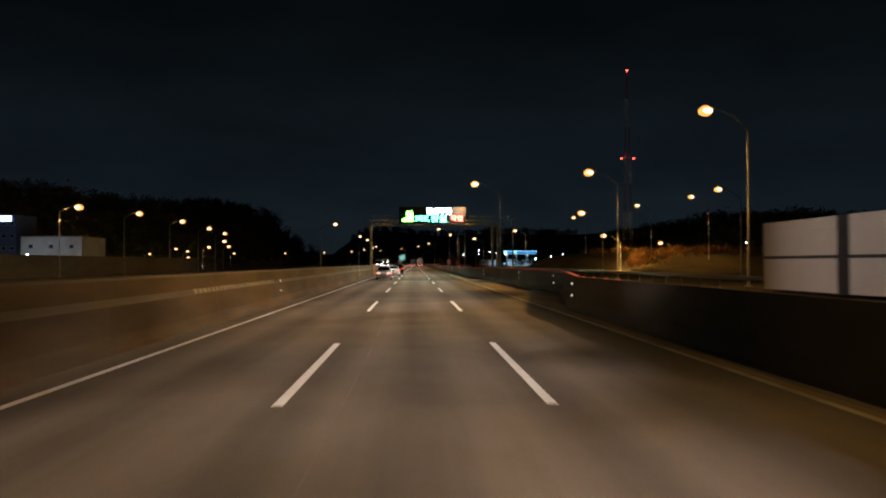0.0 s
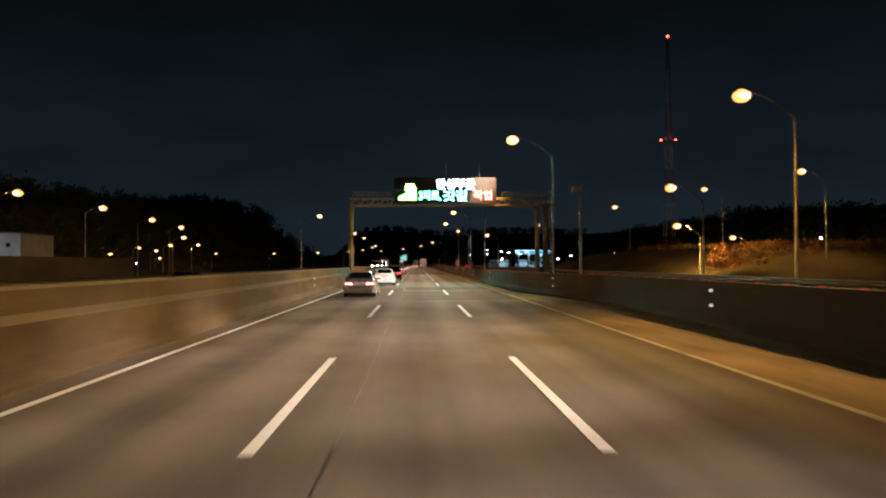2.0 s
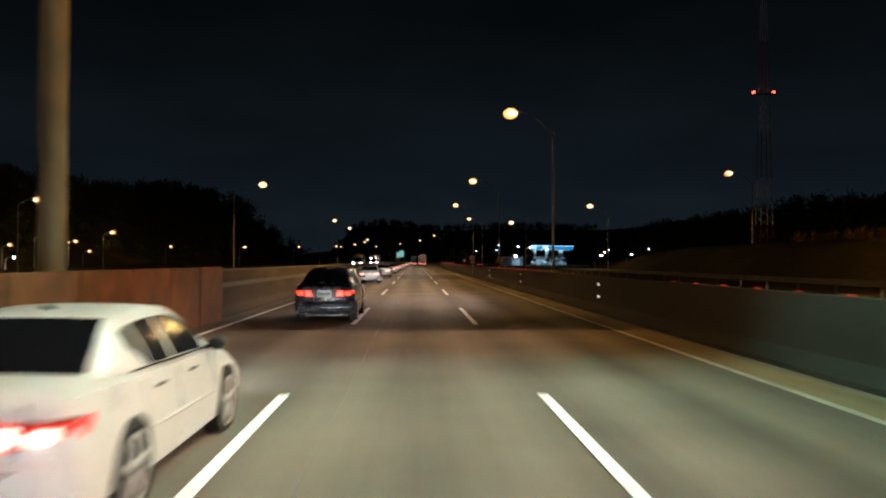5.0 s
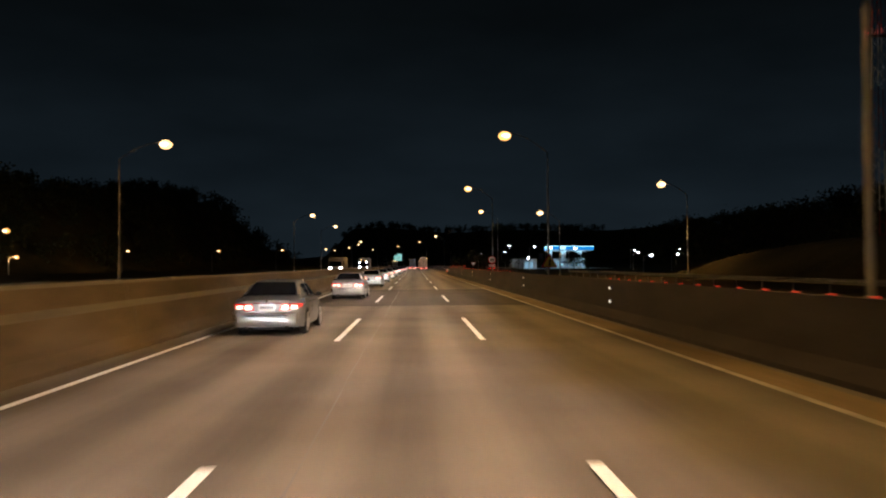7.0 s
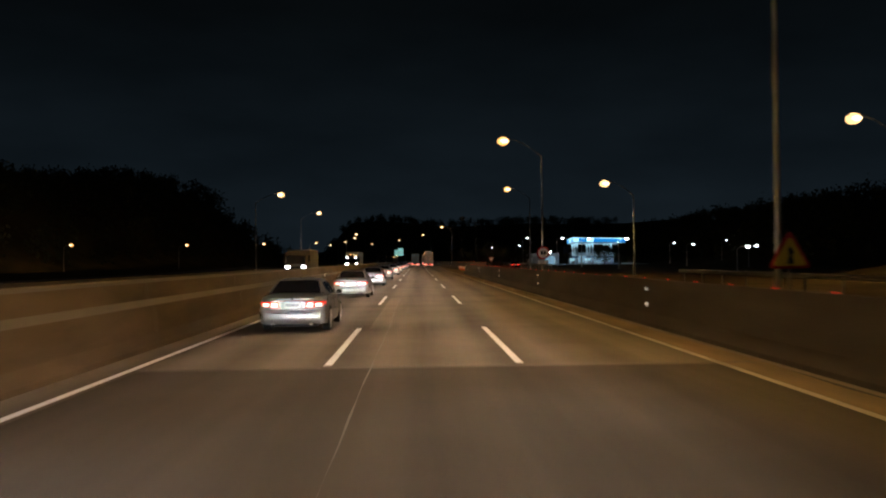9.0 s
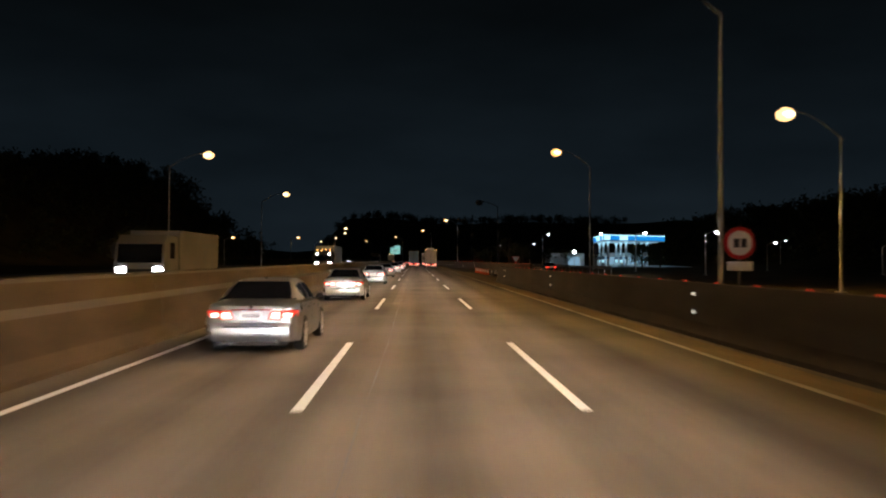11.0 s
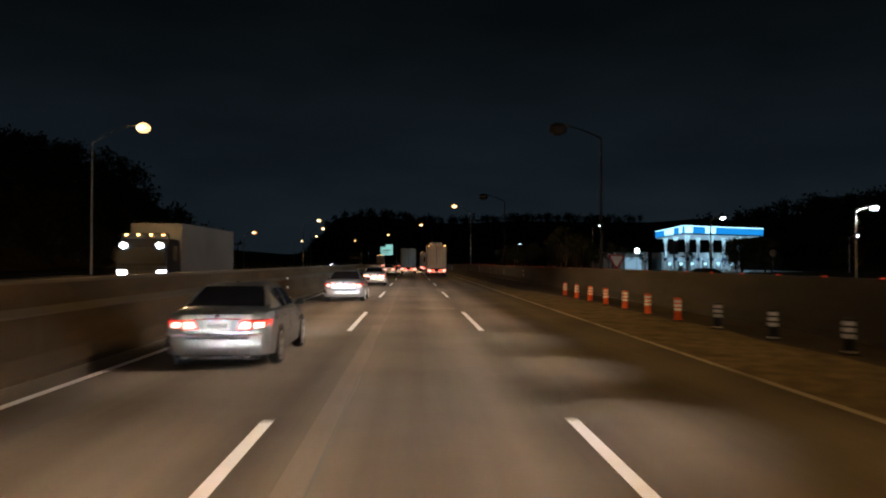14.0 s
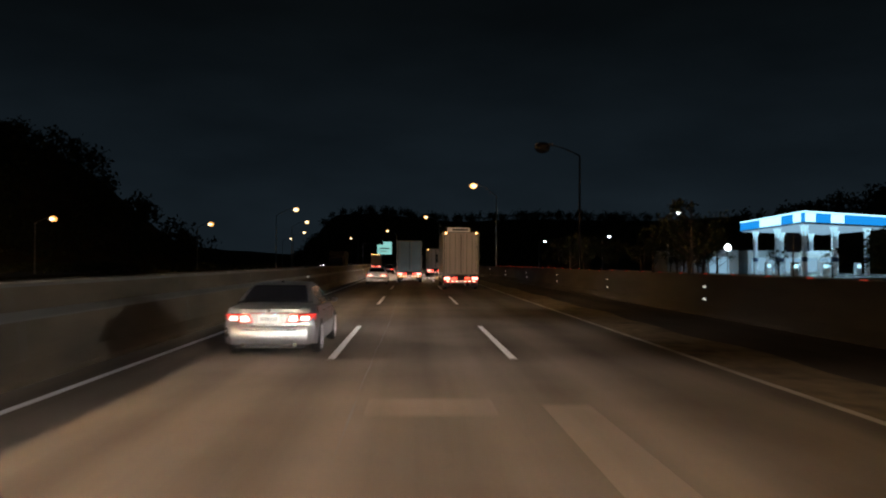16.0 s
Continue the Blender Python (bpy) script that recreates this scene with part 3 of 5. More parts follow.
# ---------------------------------------------------------------- street lamps
def luminaire(parent, x, y, z, dx, lit):
    """A cobra head that points along dx (-1 or 1), with a housing and a bowl enlarged to stand for glare."""
    k = 0.6 if lit is G_WHITE else 1.0
    rings = []
    for s, w, h in ((-0.75, 0.05, 0.04), (-0.55, 0.13, 0.10), (-0.1, 0.24, 0.15), (0.35, 0.24, 0.13), (0.58, 0.12, 0.06)):
        rings.append([(x + dx * s, y + a, z + 0.04 + b) for a, b in ellipse(12, w, h)])
    head = part("lamp_housing", lofted(rings), M_STEEL, parent, smooth=True)
    rings = []
    for s, w, h in ((-0.54, 0.10, 0.10), (-0.42, 0.28, 0.28), (-0.2, 0.42, 0.40), (0.05, 0.46, 0.44), (0.3, 0.42, 0.40), (0.5, 0.28, 0.28), (0.6, 0.10, 0.10)):
        rings.append([(x + dx * s * k, y + a * k, z - 0.20 * k + b * k) for a, b in ellipse(16, w, h)])
    part("lens", lofted(rings), lit if lit is not M_SIGNBACK else M_STEEL_UNLIT, head, "glowing bowl enlarged for glare" if lit is not M_SIGNBACK else "unlit bowl", smooth=True)
    # A white core breaks through the amber bowl, whose rim reads as glare.
    if lit in (G_SODIUM, G_AMBERLAMP, G_WARM):
        rings = []
        for s, w, h in ((-0.46, 0.20, 0.06), (-0.38, 0.42, 0.18), (-0.15, 0.50, 0.31), (0.1, 0.52, 0.33), (0.34, 0.43, 0.20), (0.45, 0.20, 0.06)):
            rings.append([(x + dx * s, y + a, z - 0.22 + b) for a, b in ellipse(16, w, h)])
        part("glare_core", lofted(rings), G_GLARE_CORE, head, "white glare core breaking through the bowl", smooth=True)


def street_lamp(px, y, pole_h, hx, hz, lit, label, group):
    M_STEEL = M_STEEL_UNLIT if lit is M_SIGNBACK else M_STEEL_LAMP
    ob = thing("street_lamp", label, "street lamp", group, pose(px, y, 0))
    dx = 1 if hx > px else -1
    reach = hx - px
    part("pole", tubed([(0, 0, -0.1), (0, 0, 0.6), (0, 0, pole_h)], [0.13, 0.12, 0.065], 12), M_STEEL, ob, smooth=True)
    part("base_plate", boxed(-0.25, 0.25, -0.25, 0.25, -0.05, 0.03, bevel=0.01), M_STEEL, ob)
    part("service_door", boxed(-0.06, 0.06, -0.135, -0.115, 0.5, 0.95, bevel=0.008), M_SIGNBACK, ob)
    pts = []
    for k in range(9):
        a = k / 8 * pi / 2
        pts.append((reach * 0.9 * k / 8, 0, pole_h + (hz - pole_h) * sin(a)))
    part("arm", tubed(pts, [0.06 - 0.003 * k for k in range(9)], 8), M_STEEL, ob, smooth=True)
    luminaire(ob, reach, 0, hz, dx, lit)
    return ob


# The lamps at y -13 and -66 are unseen, added to light the start.
RIGHT_ROW = [(12.4, -13.0, 8.9), (12.4, -66.0, 8.9), (12.9, 106.2, 9.1), (11.0, 159.0, 7.6), (12.4, 212.0, 8.5), (12.3, 262.2, 8.55), (18.8, 315.2, 15.1), (12.4, 464.0, 8.9)]
# POWER, AIM and FAR set the added lane beams; VERGE scales the amber.
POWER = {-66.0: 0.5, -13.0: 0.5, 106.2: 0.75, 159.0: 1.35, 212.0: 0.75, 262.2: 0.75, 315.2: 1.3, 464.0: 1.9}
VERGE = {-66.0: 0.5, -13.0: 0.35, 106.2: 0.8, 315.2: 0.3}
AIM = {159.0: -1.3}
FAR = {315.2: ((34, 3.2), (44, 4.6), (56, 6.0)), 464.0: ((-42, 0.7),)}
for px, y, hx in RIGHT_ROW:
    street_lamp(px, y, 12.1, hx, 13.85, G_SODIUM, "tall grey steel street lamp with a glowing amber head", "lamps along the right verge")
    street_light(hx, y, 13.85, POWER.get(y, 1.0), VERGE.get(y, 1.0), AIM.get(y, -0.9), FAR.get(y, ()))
for px, y, hx in ((12.3, 349.5, 9.5), (12.3, 403.0, 9.5)):
    street_lamp(px, y, 10.0, hx, 10.8, M_SIGNBACK, "tall street lamp, switched off, with its darkness in the colour", "lamps along the right verge")
for y in (548.0, 640.0, 735.0):
    street_lamp(12.4 + bend(y), y, 12.1, 8.9 + bend(y), 13.85, G_AMBERLAMP, "tall grey steel street lamp with a glowing amber head", "lamps along the right verge")
# The lamp at y 5 is unseen, added to light the first stretch.
for y in (5.0, 212.0, 314.0, 364.0, 510.0, 562.0, 640.0, 720.0):
    street_lamp(-26.4 + bend(y), y, 11.6, -22.3 + bend(y), 13.1, G_WARM, "tall grey steel street lamp with a glowing warm white head", "lamps along the far verge")
    # Narrow beam added to brighten the lorry's side.
    if y < 100:
        spot("lamp_or_fill_beam", (-22.3, y, 12.5), (12.4, 12.0, 2.5), L_WATTS * 1.3, LANE_FILL, 15, 1.0)
    # Added beams that fill the lanes where no near lamp is lit.
    if y == 364.0:
        for step in (-16, -7, 3, 15):
            spot("lamp_or_fill_beam", (-22.3, y, 12.5), (-1.0, y + step, 0), L_WATTS * 0.6, LANE_FILL, 25, 1.0, 1.0)
    if y < 500:
        for step in (-20, 20):
            spot("lamp_or_fill_glow", (-22.3, y, 12.5), (-6.0, y + step, 0), L_WATTS * (1.5 if y > 300 else 0.5 if y < 100 else 0.8), WARM, 74 if y > 300 else 96, 1.0)
for hx, y, z, lit, w in ((25.5, 22.0, 14.3, G_AMBERLAMP, 1), (23.5, 51.7, 14.3, G_AMBERLAMP, 1), (20.6, 81.0, 12.7, G_AMBERLAMP, 1), (45.4, 104.7, 13.0, G_AMBERLAMP, 0), (26.7, 113.5, 10.0, G_AMBERLAMP, 0), (54.0, 140.0, 14.9, G_AMBERLAMP, 1),
                         (54.0, 177.0, 15.9, G_AMBERLAMP, 0), (38.0, 145.2, 7.5, G_AMBERLAMP, 1), (60.7, 180.4, 6.9, G_AMBERLAMP, 1), (44.6, 206.7, 14.7, G_AMBERLAMP, 0), (32.9, 243.0, 12.5, G_WARM, 1), (22.2, 277.0, 11.0, G_WARM, 1)):
    g = max(0.0, hill(hx + 3.4, y))
    street_lamp(hx + 3.4, y, z - 1.6, hx, z, lit, "grey street lamp with a glowing amber head by the slip road", "lamps of the slip road")
    if w:
        spot("lamp_or_fill_beam", (hx, y, z - 0.6), (hx - 3, y, 0) if z > 9 else (hx + 9, y + 4, 2), S_WATTS if z > 9 else S_WATTS * 4, SODIUM, 155, 0.9)
    # Extra glow aimed to brighten the median barrier's face.
    if w and hx < 60:
        spot("lamp_or_fill_glow", (hx, y, z - 0.6), (-5.7, y - 4, 0.8), S_WATTS * (4.0 if hx > 50 else 1.3), SODIUM, 60, 1.0, 1.0)
    if y < 90:
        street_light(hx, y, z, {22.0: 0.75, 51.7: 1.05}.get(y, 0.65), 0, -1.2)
        spot("lamp_or_fill_glow", (hx, y, z - 0.6), (-1.0, y, 0), VERGE_WATTS * 1.6, SODIUM, 64, 1.0, 1.0)
for hx, y, z in ((-45.0, 70.0, 9.8), (-45.9, 98.4, 9.8), (-47.5, 126.7, 10.7), (-47.6, 152.2, 10.7), (-48.9, 178.2, 10.4), (-52.0, 206.5, 10.3), (-55.1, 219.0, 8.5), (-73.0, 435.9, 7.7), (-54.0, 463.0, 8.4), (-40.5, 501.0, 9.5)):
    street_lamp(hx - 2.6, y, z - 0.9, hx, z, G_AMBERLAMP, "slim street lamp with a glowing amber head on the ramp", "lamps of the ramp")
    if 90 < y < 210 or y > 400:
        spot("lamp_or_fill_beam", (hx, y, z - 0.4), (hx + 2, y, 0), S_WATTS * (2.5 if y < 400 else 0.9), SODIUM, 155, 0.9)
    # Beam added to lift the dark of the woods.
    spot("lamp_or_fill_beam", (hx, y, z - 0.4), (hx - 40, y + 26, 9), S_WATTS * 1.1, SODIUM, 110, 1.0, 0.5)
    # Glow added on the shoulder barrier in place of headlamp light.
    if y < 230:
        spot("lamp_or_fill_glow", (hx, y, z - 0.4), (8.4, y - 6, 0.6), S_WATTS * 2.2, SODIUM, 44, 1.0, 1.0)
for hx, y, z in ((-66.2, 244.7, 7.3), (-65.5, 268.8, 8.0), (-90.6, 290.6, 7.6), (-104.1, 301.8, 5.8), (-93.2, 315.3, 7.1), (-100.8, 342.9, 4.7), (-93.4, 399.6, 7.2)):
    street_lamp(hx - 2.0, y, z - 0.8, hx, z, G_AMBERLAMP, "small distant street lamp with an amber head", "distant lamps by the hill")
    # Another added beam that brightens the woods behind.
    spot("lamp_or_fill_beam", (hx, y, z - 0.4), (hx - 30, y + 14, 9), S_WATTS * 1.4, SODIUM, 130, 1.0, 0.5)
for hx, y, z in ((39.6, 397.0, 7.7), (39.9, 333.0, 5.8), (38.6, 457.7, 9.5), (39.4, 364.0, 6.7), (88.0, 450.0, 7.3), (108.0, 455.0, 7.9), (110.0, 199.0, 5.3), (114.0, 203.0, 4.6), (107.0, 196.0, 4.2), (-99.0, 250.0, 2.7), (-93.0, 252.0, 2.6), (-77.0, 250.0, 2.4), (102.5, 227.0, 8.3), (68.4, 377.0, 5.4), (67.6, 339.0, 4.3), (48.1, 297.6, 3.6), (44.0, 520.0, 8.0), (36.0, 560.0, 8.0), (80.0, 500.0, 9.5)):
    street_lamp(hx - 1.6, y, z - 0.5, hx, z, G_WHITE, "slim lamp post with a cold white head", "distant white lamps")
    if hx < 40 and y < 380:
        spot("lamp_or_fill_beam", (hx, y, z - 0.3), (-5.7, y + 4, 0.8), S_WATTS * 2.4, WHITE, 70, 1.0, 0.5)

# unlit camera pole beside the slip road
cam_pole = thing("camera_pole", "grey steel pole with a small closed camera housing", "pole", m=pose(13.6, 97.0, 0))
part("pole", tubed([(0, 0, -0.1), (0, 0, 8.1)], [0.15, 0.10], 12), M_STEEL, cam_pole, smooth=True)
part("housing", boxed(-0.7, 0.1, -0.2, 0.2, 7.9, 8.3, bevel=0.05), M_SIGNBACK, cam_pole)

# ---------------------------------------------------------------- sign gantry
def text_mesh(body, size, depth):
    cu = bpy.data.curves.new("lettering", "FONT")
    cu.body, cu.size, cu.extrude, cu.offset = body, size, depth, 0.018
    cu.align_x, cu.align_y = "LEFT", "BOTTOM_BASELINE"
    ob = new("lettering", cu)
    bpy.context.view_layer.update()
    me = bpy.data.meshes.new_from_object(ob.evaluated_get(bpy.context.evaluated_depsgraph_get()))
    bpy.data.objects.remove(ob)
    bpy.data.curves.remove(cu)
    return me


def lettering(body, x0, x1, z0, z1, y, mat, parent):
    """Lettering that fills the given box, facing the traffic."""
    me = text_mesh(body, 1.0, 0.02)
    co = np.empty(len(me.vertices) * 3)
    me.vertices.foreach_get("co", co)
    co = co.reshape(-1, 3)
    lo, hi = co.min(0), co.max(0)
    k = (co - lo) / np.maximum(hi - lo, 1e-6)
    out = np.stack([x0 + k[:, 0] * (x1 - x0), y - 0.03 * k[:, 2], z0 + k[:, 1] * (z1 - z0)], 1)
    me.vertices.foreach_set("co", out.ravel())
    me.update()
    me.materials.clear()
    me.materials.append(mat)
    ob = new("lettering", me)
    ob.parent = parent
    return ob


GY = 111.8
gantry = thing("sign_gantry", "steel portal gantry with a lit message sign across the motorway", "gantry", m=pose(0, GY, 0))
for x in (-6.72, 12.25, 13.1):
    leg = part("leg", tubed([(x, 0, 0), (x, 0, 7.8)], 0.24 if x < 13 else 0.27, 16), M_GANTRY, gantry, smooth=True)
    part("foot_flange", tubed([(x, 0, 0), (x, 0, 0.08)], 0.45, 16), M_GANTRY, leg)
    part("collar", tubed([(x, 0, 7.35), (x, 0, 7.8)], 0.34, 16), M_GANTRY, leg)
for y in (-0.45, 0.45):
    part("chord", boxed(-6.9, 13.9, y - 0.12, y + 0.12, 7.72, 7.98, bevel=0.02), M_GANTRY, gantry)
    part("chord", boxed(-6.9, 13.9, y - 0.08, y + 0.08, 8.46, 8.60, bevel=0.02), M_GANTRY, gantry)
    for k in range(21):
        x = -6.8 + k * 1.0
        part("brace", tubed([(x, y, 7.95), (x + 0.5, y, 8.5), (x + 1.0, y, 7.95)], 0.04, 6), M_GANTRY, gantry)
for k in range(22):
    x = -6.8 + k * 0.98
    part("tie", boxed(x - 0.04, x + 0.04, -0.45, 0.45, 7.80, 7.90), M_GANTRY, gantry)
part("walkway", boxed(-6.6, 13.7, -0.4, 0.4, 8.60, 8.64), M_STEEL, gantry)
for x0, x1 in ((-6.5, -2.6), (8.6, 13.6)):
    rail = part("railing", tubed([(x0, -0.5, 9.15), (x1, -0.5, 9.15)], 0.03, 8), M_GANTRY, gantry)
    part("mid_rail", tubed([(x0, -0.5, 8.88), (x1, -0.5, 8.88)], 0.022, 8), M_GANTRY, rail)
    for k in range(int((x1 - x0) / 0.5) + 1):
        part("baluster", tubed([(x0 + 0.5 * k, -0.5, 8.6), (x0 + 0.5 * k, -0.5, 9.15)], 0.02, 6), M_GANTRY, rail)
for x in (13.55, 13.95):
    ladder = part("ladder_stile", tubed([(x, 0.3, 0.2), (x, 0.3, 9.0)], 0.03, 8), M_GANTRY, gantry)
for k in range(28):
    part("ladder_rung", tubed([(13.55, 0.3, 0.5 + 0.3 * k), (13.95, 0.3, 0.5 + 0.3 * k)], 0.015, 6), M_GANTRY, gantry)
case = part("sign_case", boxed(-2.35, 8.0, -0.95, -0.25, 8.0, 10.64, bevel=0.05), M_VMS_CASE, gantry, "grey sign case")
part("display", boxed(-2.25, 5.3, -0.975, -0.945, 8.1, 10.54), M_VMS, case, "black display face")
part("antenna", tubed([(6.3, -0.6, 10.6), (6.3, -0.6, 12.2)], 0.025, 6), M_STEEL, case)
part("antenna", tubed([(2.9, -0.6, 10.6), (2.9, -0.6, 12.0)], 0.025, 6), M_STEEL, case)
LY = -0.98
lettering("안성부근", 1.95, 5.8, 9.42, 10.46, LY, G_LED_W, case)
lettering("3차로,", 0.16, 2.35, 8.25, 9.28, LY, G_LED_G, case)
lettering("갓길", 2.6, 4.98, 8.25, 9.28, LY, G_LED_C, case)
lettering("작업", 5.65, 7.5, 8.35, 9.32, LY, G_LED_R, case)
part("pictogram", plate([(-1.92, 8.3), (-0.1, 8.3), (-0.1, 9.5), (-0.35, 9.98), (-1.15, 9.98), (-1.3, 9.4), (-1.0, 9.1), (-1.5, 8.85), (-1.92, 8.6)], LY - 0.03, LY), G_LED_Y, case, "yellow-green lit work symbol")

data = bpy.data.lights.new("sign_light", "AREA")
data.energy, data.color, data.shape, data.size, data.size_y = 2600, (0.42, 1.0, 0.82), "RECTANGLE", 7.2, 2.2
new("sign_light", data).matrix_world = look((1.6, GY - 1.08, 9.3), (0.5, GY - 22.0, 0.0))

# ---------------------------------------------------------------- road signs
def sign_post(name, x, y, h, label, category):
    ob = thing(name, label, category, m=pose(x, y, 0))
    part("post", tubed([(0, 0, -0.1), (0, 0, h)], 0.045, 10), M_STEEL, ob)
    return ob


def triangle(r, up, n=4):
    """A triangle with rounded corners."""
    pts = []
    for k in range(3):
        a = (pi / 2 if up else -pi / 2) + k * 2 * pi / 3
        cx, cz = 0.86 * r * cos(a), 0.86 * r * sin(a)
        for j in range(n + 1):
            b = a - pi / 3 + j * (2 * pi / 3) / n
            pts.append((cx + 0.14 * r * cos(b), cz + 0.14 * r * sin(b)))
    return pts


s = sign_post("warning_sign", 12.3, 211.0, 2.6, "yellow triangular warning sign with a red border on a post", "road sign")
at = lambda pts, z: [(a, b + z) for a, b in pts]  # noqa: E731
p = part("board", plate(at(triangle(0.78, True), 2.0), -0.06, -0.03), M_SIGNRED, s)
part("face", plate(at(triangle(0.60, True), 1.98), -0.07, -0.06), M_SIGNYEL, p)
part("symbol", plate([(-0.10, 1.72), (0.12, 1.72), (0.08, 2.0), (0.13, 2.12), (0.03, 2.30), (-0.06, 2.2), (-0.02, 2.0)], -0.078, -0.07), M_INK, p)
s = sign_post("speed_sign", 11.9, 259.4, 3.1, "round white limit sign with a red ring above a small plate", "road sign")
p = part("board", plate(at(ellipse(28, 0.62, 0.62), 2.55), -0.06, -0.03), M_SIGNRED, s)
part("face", plate(at(ellipse(28, 0.47, 0.47), 2.55), -0.07, -0.06), M_SIGNWHITE, p)
part("mark_bar", boxed(-0.24, -0.02, -0.078, -0.07, 2.38, 2.72), M_INK, p)
part("mark_bar", boxed(0.05, 0.26, -0.078, -0.07, 2.38, 2.72), M_INK, p)
part("small_plate", boxed(-0.5, 0.5, -0.06, -0.03, 1.5, 1.85, bevel=0.008), M_SIGNWHITE, s)
s = sign_post("yield_sign", 16.8, 362.7, 2.3, "inverted triangular yield sign with a pale face and red border", "road sign")
p = part("board", plate(at(triangle(0.75, False), 2.05), -0.06, -0.03), M_SIGNRED, s)
part("face", plate(at(triangle(0.56, False), 2.07), -0.07, -0.06), M_SIGNWHITE, p)
s = sign_post("round_sign", 54.4, 414.7, 3.9, "dim grey round sign on a thin post by the filling station", "road sign")
part("board", plate(at(ellipse(28, 0.55, 0.55), 3.3), -0.06, -0.03), M_SIGNBACK, s)
gx = bend(585) + 1.2
s = thing("guide_sign", "pale green guide sign on a mast arm over the bend", "road sign", m=pose(gx, 585.0, 0))
part("mast", tubed([(-6.6, 0, 0), (-6.6, 0, 8.2)], [0.2, 0.14], 12), M_STEEL, s)
part("arm", tubed([(-6.6, 0, 7.6), (2.6, 0, 7.6)], 0.09, 8), M_STEEL, s)
p = part("board", boxed(-2.2, 2.2, -0.12, -0.02, 4.3, 7.3, bevel=0.03), G_SIGNGREEN, s)
part("tab", boxed(-0.4, 2.2, -0.12, -0.02, 7.3, 8.2, bevel=0.03), G_SIGNGREEN, p)
part("mark_bar", boxed(-1.6, 1.5, -0.135, -0.12, 5.9, 6.3), M_SIGNWHITE, p)
part("mark_bar", boxed(-1.6, 0.9, -0.135, -0.12, 5.1, 5.4), M_SIGNWHITE, p)

# lane posts: black ones at the mouth of the opening, then orange ones
M_REFLECT_BAND = surface("reflective_band", (0.85, 0.85, 0.85), 0.35, vary=0.06)


def lane_post(m, skin, label):
    ob = thing("lane_post", label, "bollard", "posts at the slip road opening", m)
    part("base", tubed([(0, 0, 0.0), (0, 0, 0.03), (0, 0, 0.05)], [0.19, 0.19, 0.14], 16), M_BLACK, ob)
    part("foot_ring", tubed([(0, 0, 0.05), (0, 0, 0.075)], 0.125, 16), M_REFLECT_BAND if skin is M_BLACK else skin, ob, smooth=True)
    body = part("body", tubed([(0, 0, 0.05), (0, 0, 0.70), (0, 0, 0.74), (0, 0, 0.75)], [0.112, 0.107, 0.09, 0.04], 16), skin, ob, smooth=True)
    for z in (0.34, 0.47, 0.60):
        part("band", tubed([(0, 0, z), (0, 0, z + 0.085)], 0.114, 16), M_REFLECT_BAND, body, "white reflective band", smooth=True)
    return ob


black_post = lane_post(pose(9.30, 305.3, 0), M_BLACK, "black flexible lane post with white reflective bands")
orange_post = lane_post(pose(8.38, 323.4, 0), M_ORANGE, "orange flexible lane post with white reflective bands")
for k in range(1, 13):
    if k != 6:
        x = 9.30 - 0.155 * k if k < 6 else 8.38
        copy_thing(black_post if k < 6 else orange_post, pose(x, 305.3 + 3.04 * k, 0, random.uniform(-2, 2), random.uniform(-2, 2), 0))

# lattice radio mast with red lamps
mast = thing("radio_mast", "tall lattice radio mast in red and white with red lamps", "mast", m=pose(75.7, 264.0, 0))
for n in range(7):
    z0, z1 = 10.0 * n - (0.5 if not n else 0), 10.0 * (n + 1)
    w0, w1 = 1.5 - 0.18 * n, 1.5 - 0.18 * (n + 1)
    skin = M_MAST_R if n % 2 == 0 else M_SIGNWHITE
    for sx, sy in ((-1, -1), (1, -1), (1, 1), (-1, 1)):
        part("leg", tubed([(sx * w0, sy * w0, z0), (sx * w1, sy * w1, z1)], 0.07, 6), skin, mast)
    for j in range(5):
        a, b = w0 + (w1 - w0) * j / 5, w0 + (w1 - w0) * (j + 1) / 5
        za, zb = z0 + (z1 - z0) * j / 5, z0 + (z1 - z0) * (j + 1) / 5
        for c0, c1 in (((-1, -1), (1, -1)), ((1, -1), (1, 1)), ((1, 1), (-1, 1)), ((-1, 1), (-1, -1))):
            part("brace", tubed([(c0[0] * a, c0[1] * a, za), (c1[0] * b, c1[1] * b, zb)], 0.03, 4), skin, mast)
part("platform", boxed(-2.3, 2.3, -0.7, 0.7, 38.4, 38.6), M_STEEL, mast)
for x, z in ((-2.2, 38.8), (2.2, 38.8), (0, 70.2)):
    part("red_lamp", tubed([(x, 0, z - 0.25), (x, 0, z + 0.2), (x, 0, z + 0.35)], [0.3, 0.3, 0.1], 10), G_RED, mast, "glowing red lamp")

